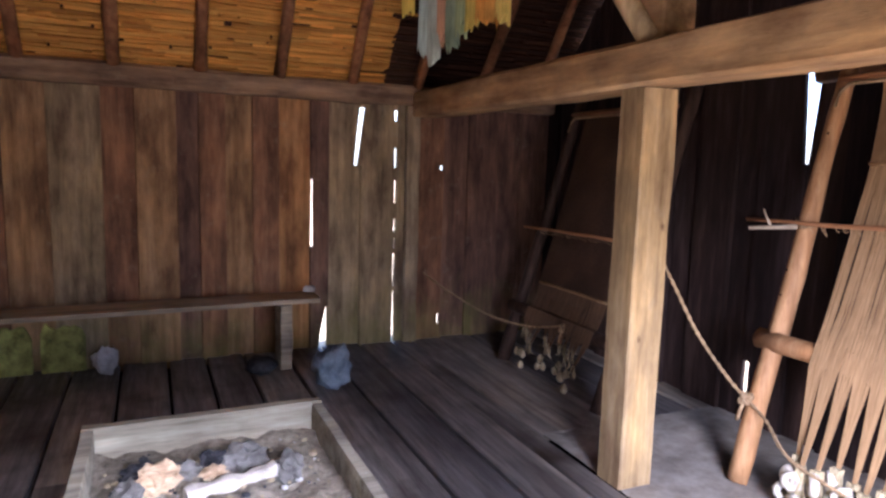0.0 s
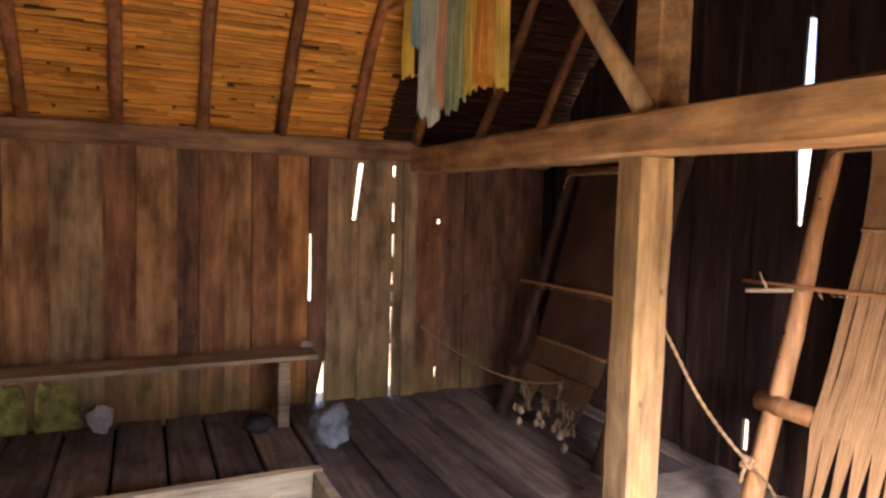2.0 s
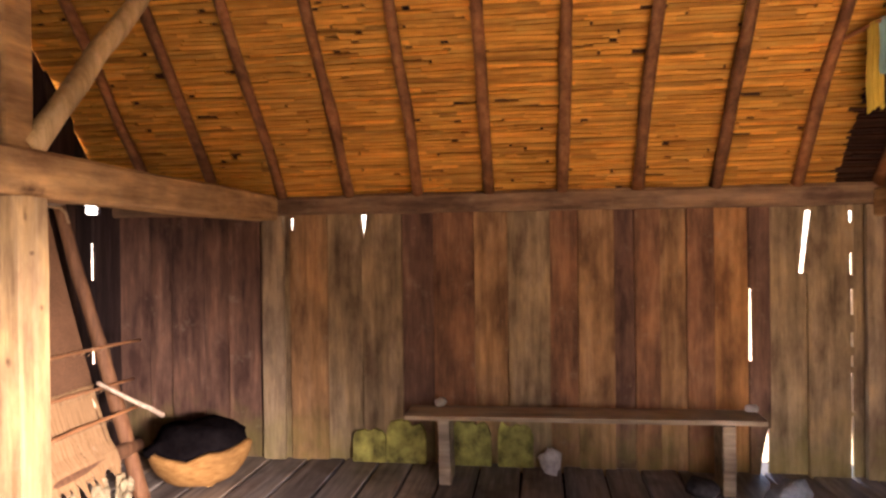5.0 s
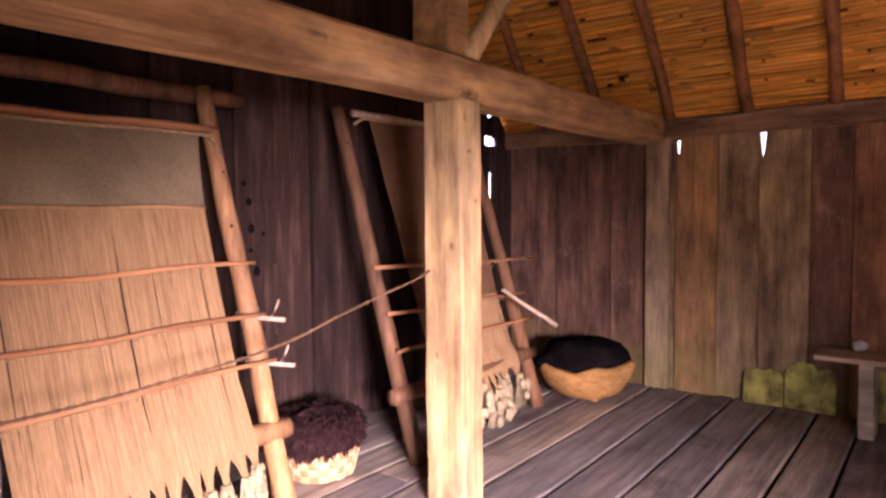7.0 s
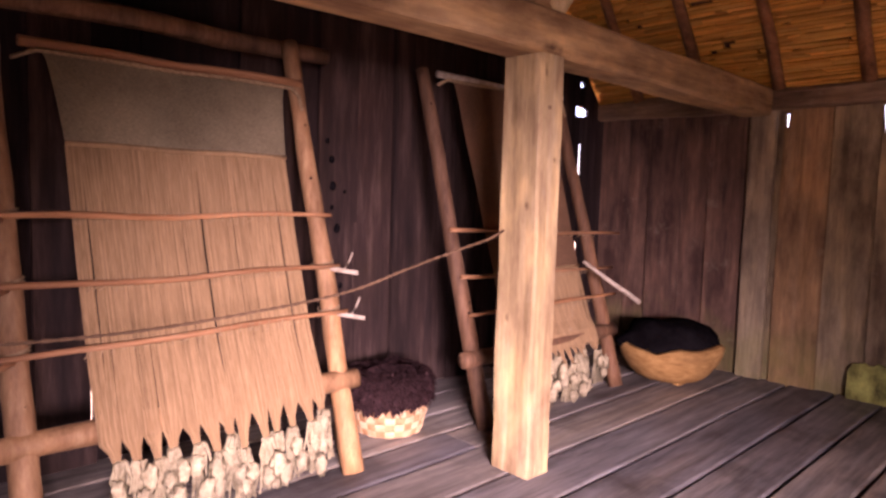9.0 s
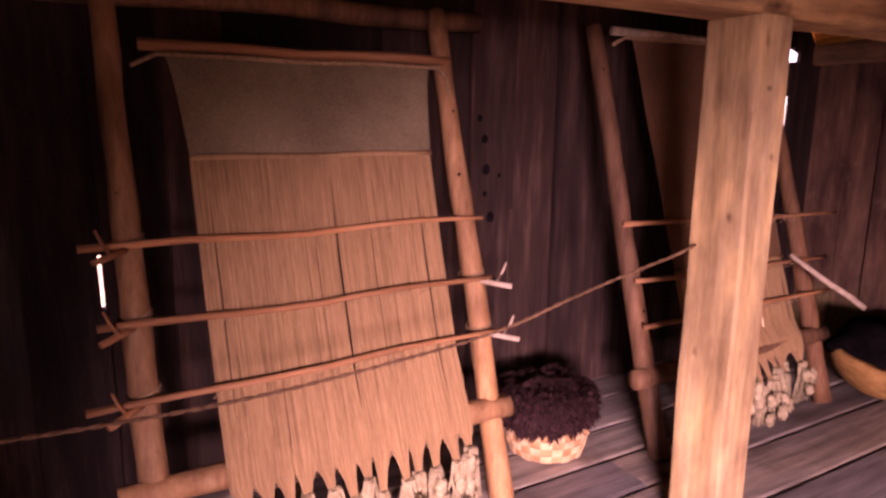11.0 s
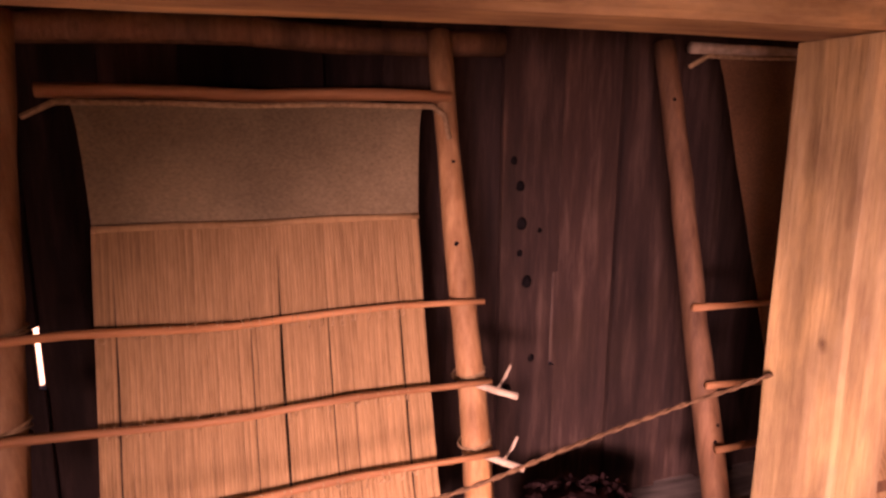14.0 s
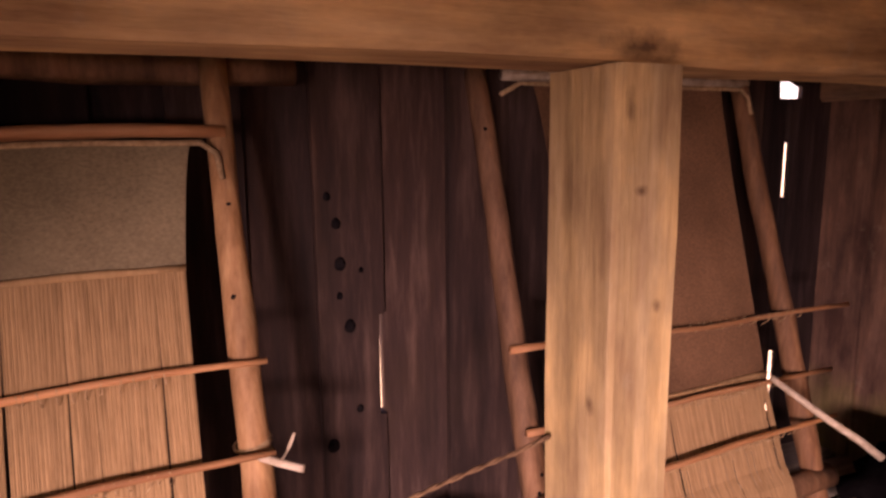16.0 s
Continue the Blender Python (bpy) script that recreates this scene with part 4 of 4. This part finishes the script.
timber(bm, (0.44, 2.06, 0.335), (0.74, 2.13, 0.345), 0.06, 0.04, 12, 0.02, 4, 0.45)
single("firewood", bm, CHALK, "ash-white burnt log lying in the hearth", "firewood", "hearth firewood")

# ---- basket with fur, bark bowl with a dark bundle ----
BX, BY, BR, BH = -2.87, 2.085, 0.205, 0.155
basket = thing("basket", (BX, BY, 0), "chequered woven bast basket heaped with dark fur", "basket")
for row in range(4):
    for k in range(24):
        a0, a1 = 2 * math.pi * k / 24, 2 * math.pi * (k + 1.0) / 24
        z0, z1 = 0.004 + BH * row / 4, 0.002 + BH * (row + 1) / 4
        bm = bmesh.new()
        out = 0.006 if (row + k) % 2 else 0.0
        q = []
        for z in (z0, z1):
            r = BR * (0.82 + 0.18 * min(1, z / 0.14)) + out
            for a in (a0, (a0 + a1) / 2, a1):
                q.append(Vector((BX + r * math.cos(a), BY + r * math.sin(a), z)))
        inn = [Vector((BX + (p.x - BX) * 0.965, BY + (p.y - BY) * 0.965, p.z)) for p in q]
        o, i_ = [bm.verts.new(p) for p in q], [bm.verts.new(p) for p in inn]
        for f in ((0, 1, 4, 3), (1, 2, 5, 4)):
            bm.faces.new([o[j] for j in f])
            bm.faces.new([i_[j] for j in reversed(f)])
        for a, b in ((0, 1), (1, 2), (2, 5), (5, 4), (4, 3), (3, 0)):
            bm.faces.new((o[a], o[b], i_[b], i_[a]))
        part("bast_strip", bm, BARK2 if (row + k) % 2 else BARK, basket)
bm = bmesh.new()
bmesh.ops.create_circle(bm, cap_ends=True, radius=BR * 0.8, segments=20, matrix=Matrix.Translation((BX, BY, 0.004)))
part("base", bm, BARK, basket)
fr = random.Random(2)
bm = bmesh.new()
lump(bm, (BX, BY, 0.215), (0.21, 0.23, 0.115), 0.3, 3, 3.0, 5)
for k in range(3000):
    a, e = fr.uniform(0, 2 * math.pi), fr.uniform(-0.55, 1.0)
    h = max(0, 1 - abs(e) ** 5) ** 0.2 * (1 if e < 0.97 else math.sqrt(fr.random()))
    clump = 1 + 0.16 * noise.noise((3.2 * math.cos(a), 3.2 * math.sin(a), e * 1.6))
    p = Vector((BX + 0.205 * h * clump * math.cos(a), BY + 0.225 * h * clump * math.sin(a), 0.225 + 0.11 * e * clump))
    d = Vector((h * math.cos(a), h * math.sin(a), e * 0.8)) + Vector((fr.uniform(-1.2, 1.2), fr.uniform(-1.2, 1.2), fr.uniform(-1.0, 0.2)))
    d = d.normalized() * fr.uniform(0.015, 0.045)
    s = d.cross(Vector((0.3, 0.2, 1))).normalized() * 0.011
    bm.faces.new([bm.verts.new(q) for q in (p - s, p + s, p + d + Vector((0, 0, -0.015)))])
tagged(single("fur_heap", bm, FUR, "heap of shaggy dark brown fur in the basket", "fur"), kind="stuff")

CX, CY, CR = -2.36, 4.16, 0.335
bowl = thing("bowl", (CX, CY, 0), "rough orange-brown carved bowl holding a black bundle", "bowl")
bm = bmesh.new()
rings = []
for layer, (k0, dr) in enumerate(((1, 0.0), (-1, -0.022))):
    for i in range(9)[::k0]:
        th = math.pi / 2 * i / 8
        ring = []
        for k in range(28):
            a = 2 * math.pi * k / 28
            r = (CR + dr) * (0.35 + 0.65 * math.sin(th)) * (1 + 0.05 * noise.noise((math.cos(a) * 2, math.sin(a) * 2, i * 0.3)))
            z = 0.02 - dr + 0.235 * (1 - math.cos(th)) + 0.05 * (i / 8) ** 3 * noise.noise((math.cos(a) * 1.7, math.sin(a) * 1.7, 4)) + (0.02 * noise.noise((math.cos(a) * 6, math.sin(a) * 6, 8)) if i == 8 else 0)
            ring.append(bm.verts.new((CX + r * math.cos(a), CY + r * math.sin(a), z)))
        rings.append(ring)
for p, q in zip(rings, rings[1:]):
    for k in range(28):
        bm.faces.new((p[k], p[(k + 1) % 28], q[(k + 1) % 28], q[k]))
bm.faces.new(rings[0])
bm.faces.new(rings[-1][::-1])
part("bowl_body", bm, BOWLWOOD, bowl, smooth=True)
bm = bmesh.new()
timber(bm, (CX - 0.09, CY, 0.0), (CX - 0.09, CY, 0.03), 0.05, 0.16, 1, 0.002, 1)
timber(bm, (CX + 0.09, CY, 0.0), (CX + 0.09, CY, 0.03), 0.05, 0.16, 1, 0.002, 2)
part("foot", bm, BOWLWOOD, bowl)
bm = bmesh.new()
lump(bm, (CX - 0.02, CY + 0.02, 0.275), (0.325, 0.315, 0.15), 0.4, 3, 6.0, 4)
single("sooty_bag", bm, SOOT, "matt black bag lying in the carved bowl", "bag", smooth=True)

# ---- dyed wool hung on a pole between roof and brace ----
P0, P1 = Vector((1.76, 4.10, 2.82)), Vector((2.315, 2.93, 2.92))
bm = bmesh.new()
tube(bm, between(P0, P1, 8, 0.02, 4), 0.014, 0.018, 8, 0.2)
single("drying_pole", bm, RAFTER, "thin dark pole tied between rafter and brace", "pole", smooth=True)
DYES = [("yellow", (0.56, 0.43, 0.08), 0.48), ("light blue", (0.20, 0.42, 0.48), 0.30), ("pale grey-blue", (0.40, 0.50, 0.47), 0.74), ("pale grey-blue", (0.44, 0.51, 0.45), 0.78), ("dusty pink-brown", (0.50, 0.29, 0.17), 0.70),
        ("grey-green", (0.22, 0.29, 0.20), 0.74), ("grey-green", (0.26, 0.32, 0.17), 0.68), ("yellow", (0.56, 0.43, 0.09), 0.64), ("orange", (0.56, 0.27, 0.05), 0.62), ("orange", (0.56, 0.30, 0.06), 0.66), ("yellow", (0.56, 0.44, 0.11), 0.66)]
yr = random.Random(6)
dye_mats = {}
for k, (word, col, ln) in enumerate(DYES):
    if col not in dye_mats:
        dye_mats[col] = plain("dyed_wool_" + word.replace(" ", "_").replace("-", "_"), tuple(c * 1.0 for c in col), tuple(min(0.9, c * 1.6) for c in col), 45, (1, 1, 0.1), relief=0.5, dist=0.003)
    u = 0.17 + 0.62 * (k + 0.5) / len(DYES)
    c = P0.lerp(P1, u)
    d = (P1 - P0).normalized()
    bm = bmesh.new()
    cross = d.cross(Vector((0, 0, 1))).normalized()
    n, last = 22, None
    ends = [yr.uniform(0.86, 1.06) for _ in range(n)]
    for i, s in enumerate((-0.02 / ln, 0.0, 0.2, 0.45, 0.7, 0.88, 1.0)):
        ring = []
        for q in range(n):
            a = 2 * math.pi * q / n
            rad = (1.15 if q % 2 else 0.80) * (0.75 if i == 0 else 1 + 0.18 * s)
            e = d * (math.cos(a) * 0.040 * rad) + cross * (math.sin(a) * 0.016 * rad) + d * 0.012 * noise.noise((s * 2, k * 3.1, q * 0.05))
            drop = s * ln * (ends[q] if i == 6 else 1)
            ring.append(bm.verts.new(c + e + Vector((0, 0, -drop))))
        if last:
            for q in range(n):
                bm.faces.new((last[q], last[(q + 1) % n], ring[(q + 1) % n], ring[q]))
        else:
            bm.faces.new(ring)
        last = ring
    bm.faces.new(last[::-1])
    single("yarn_skein", bm, dye_mats[col], "hanging " + word + " skein of dyed wool yarn", "yarn", "dyed wool skeins")
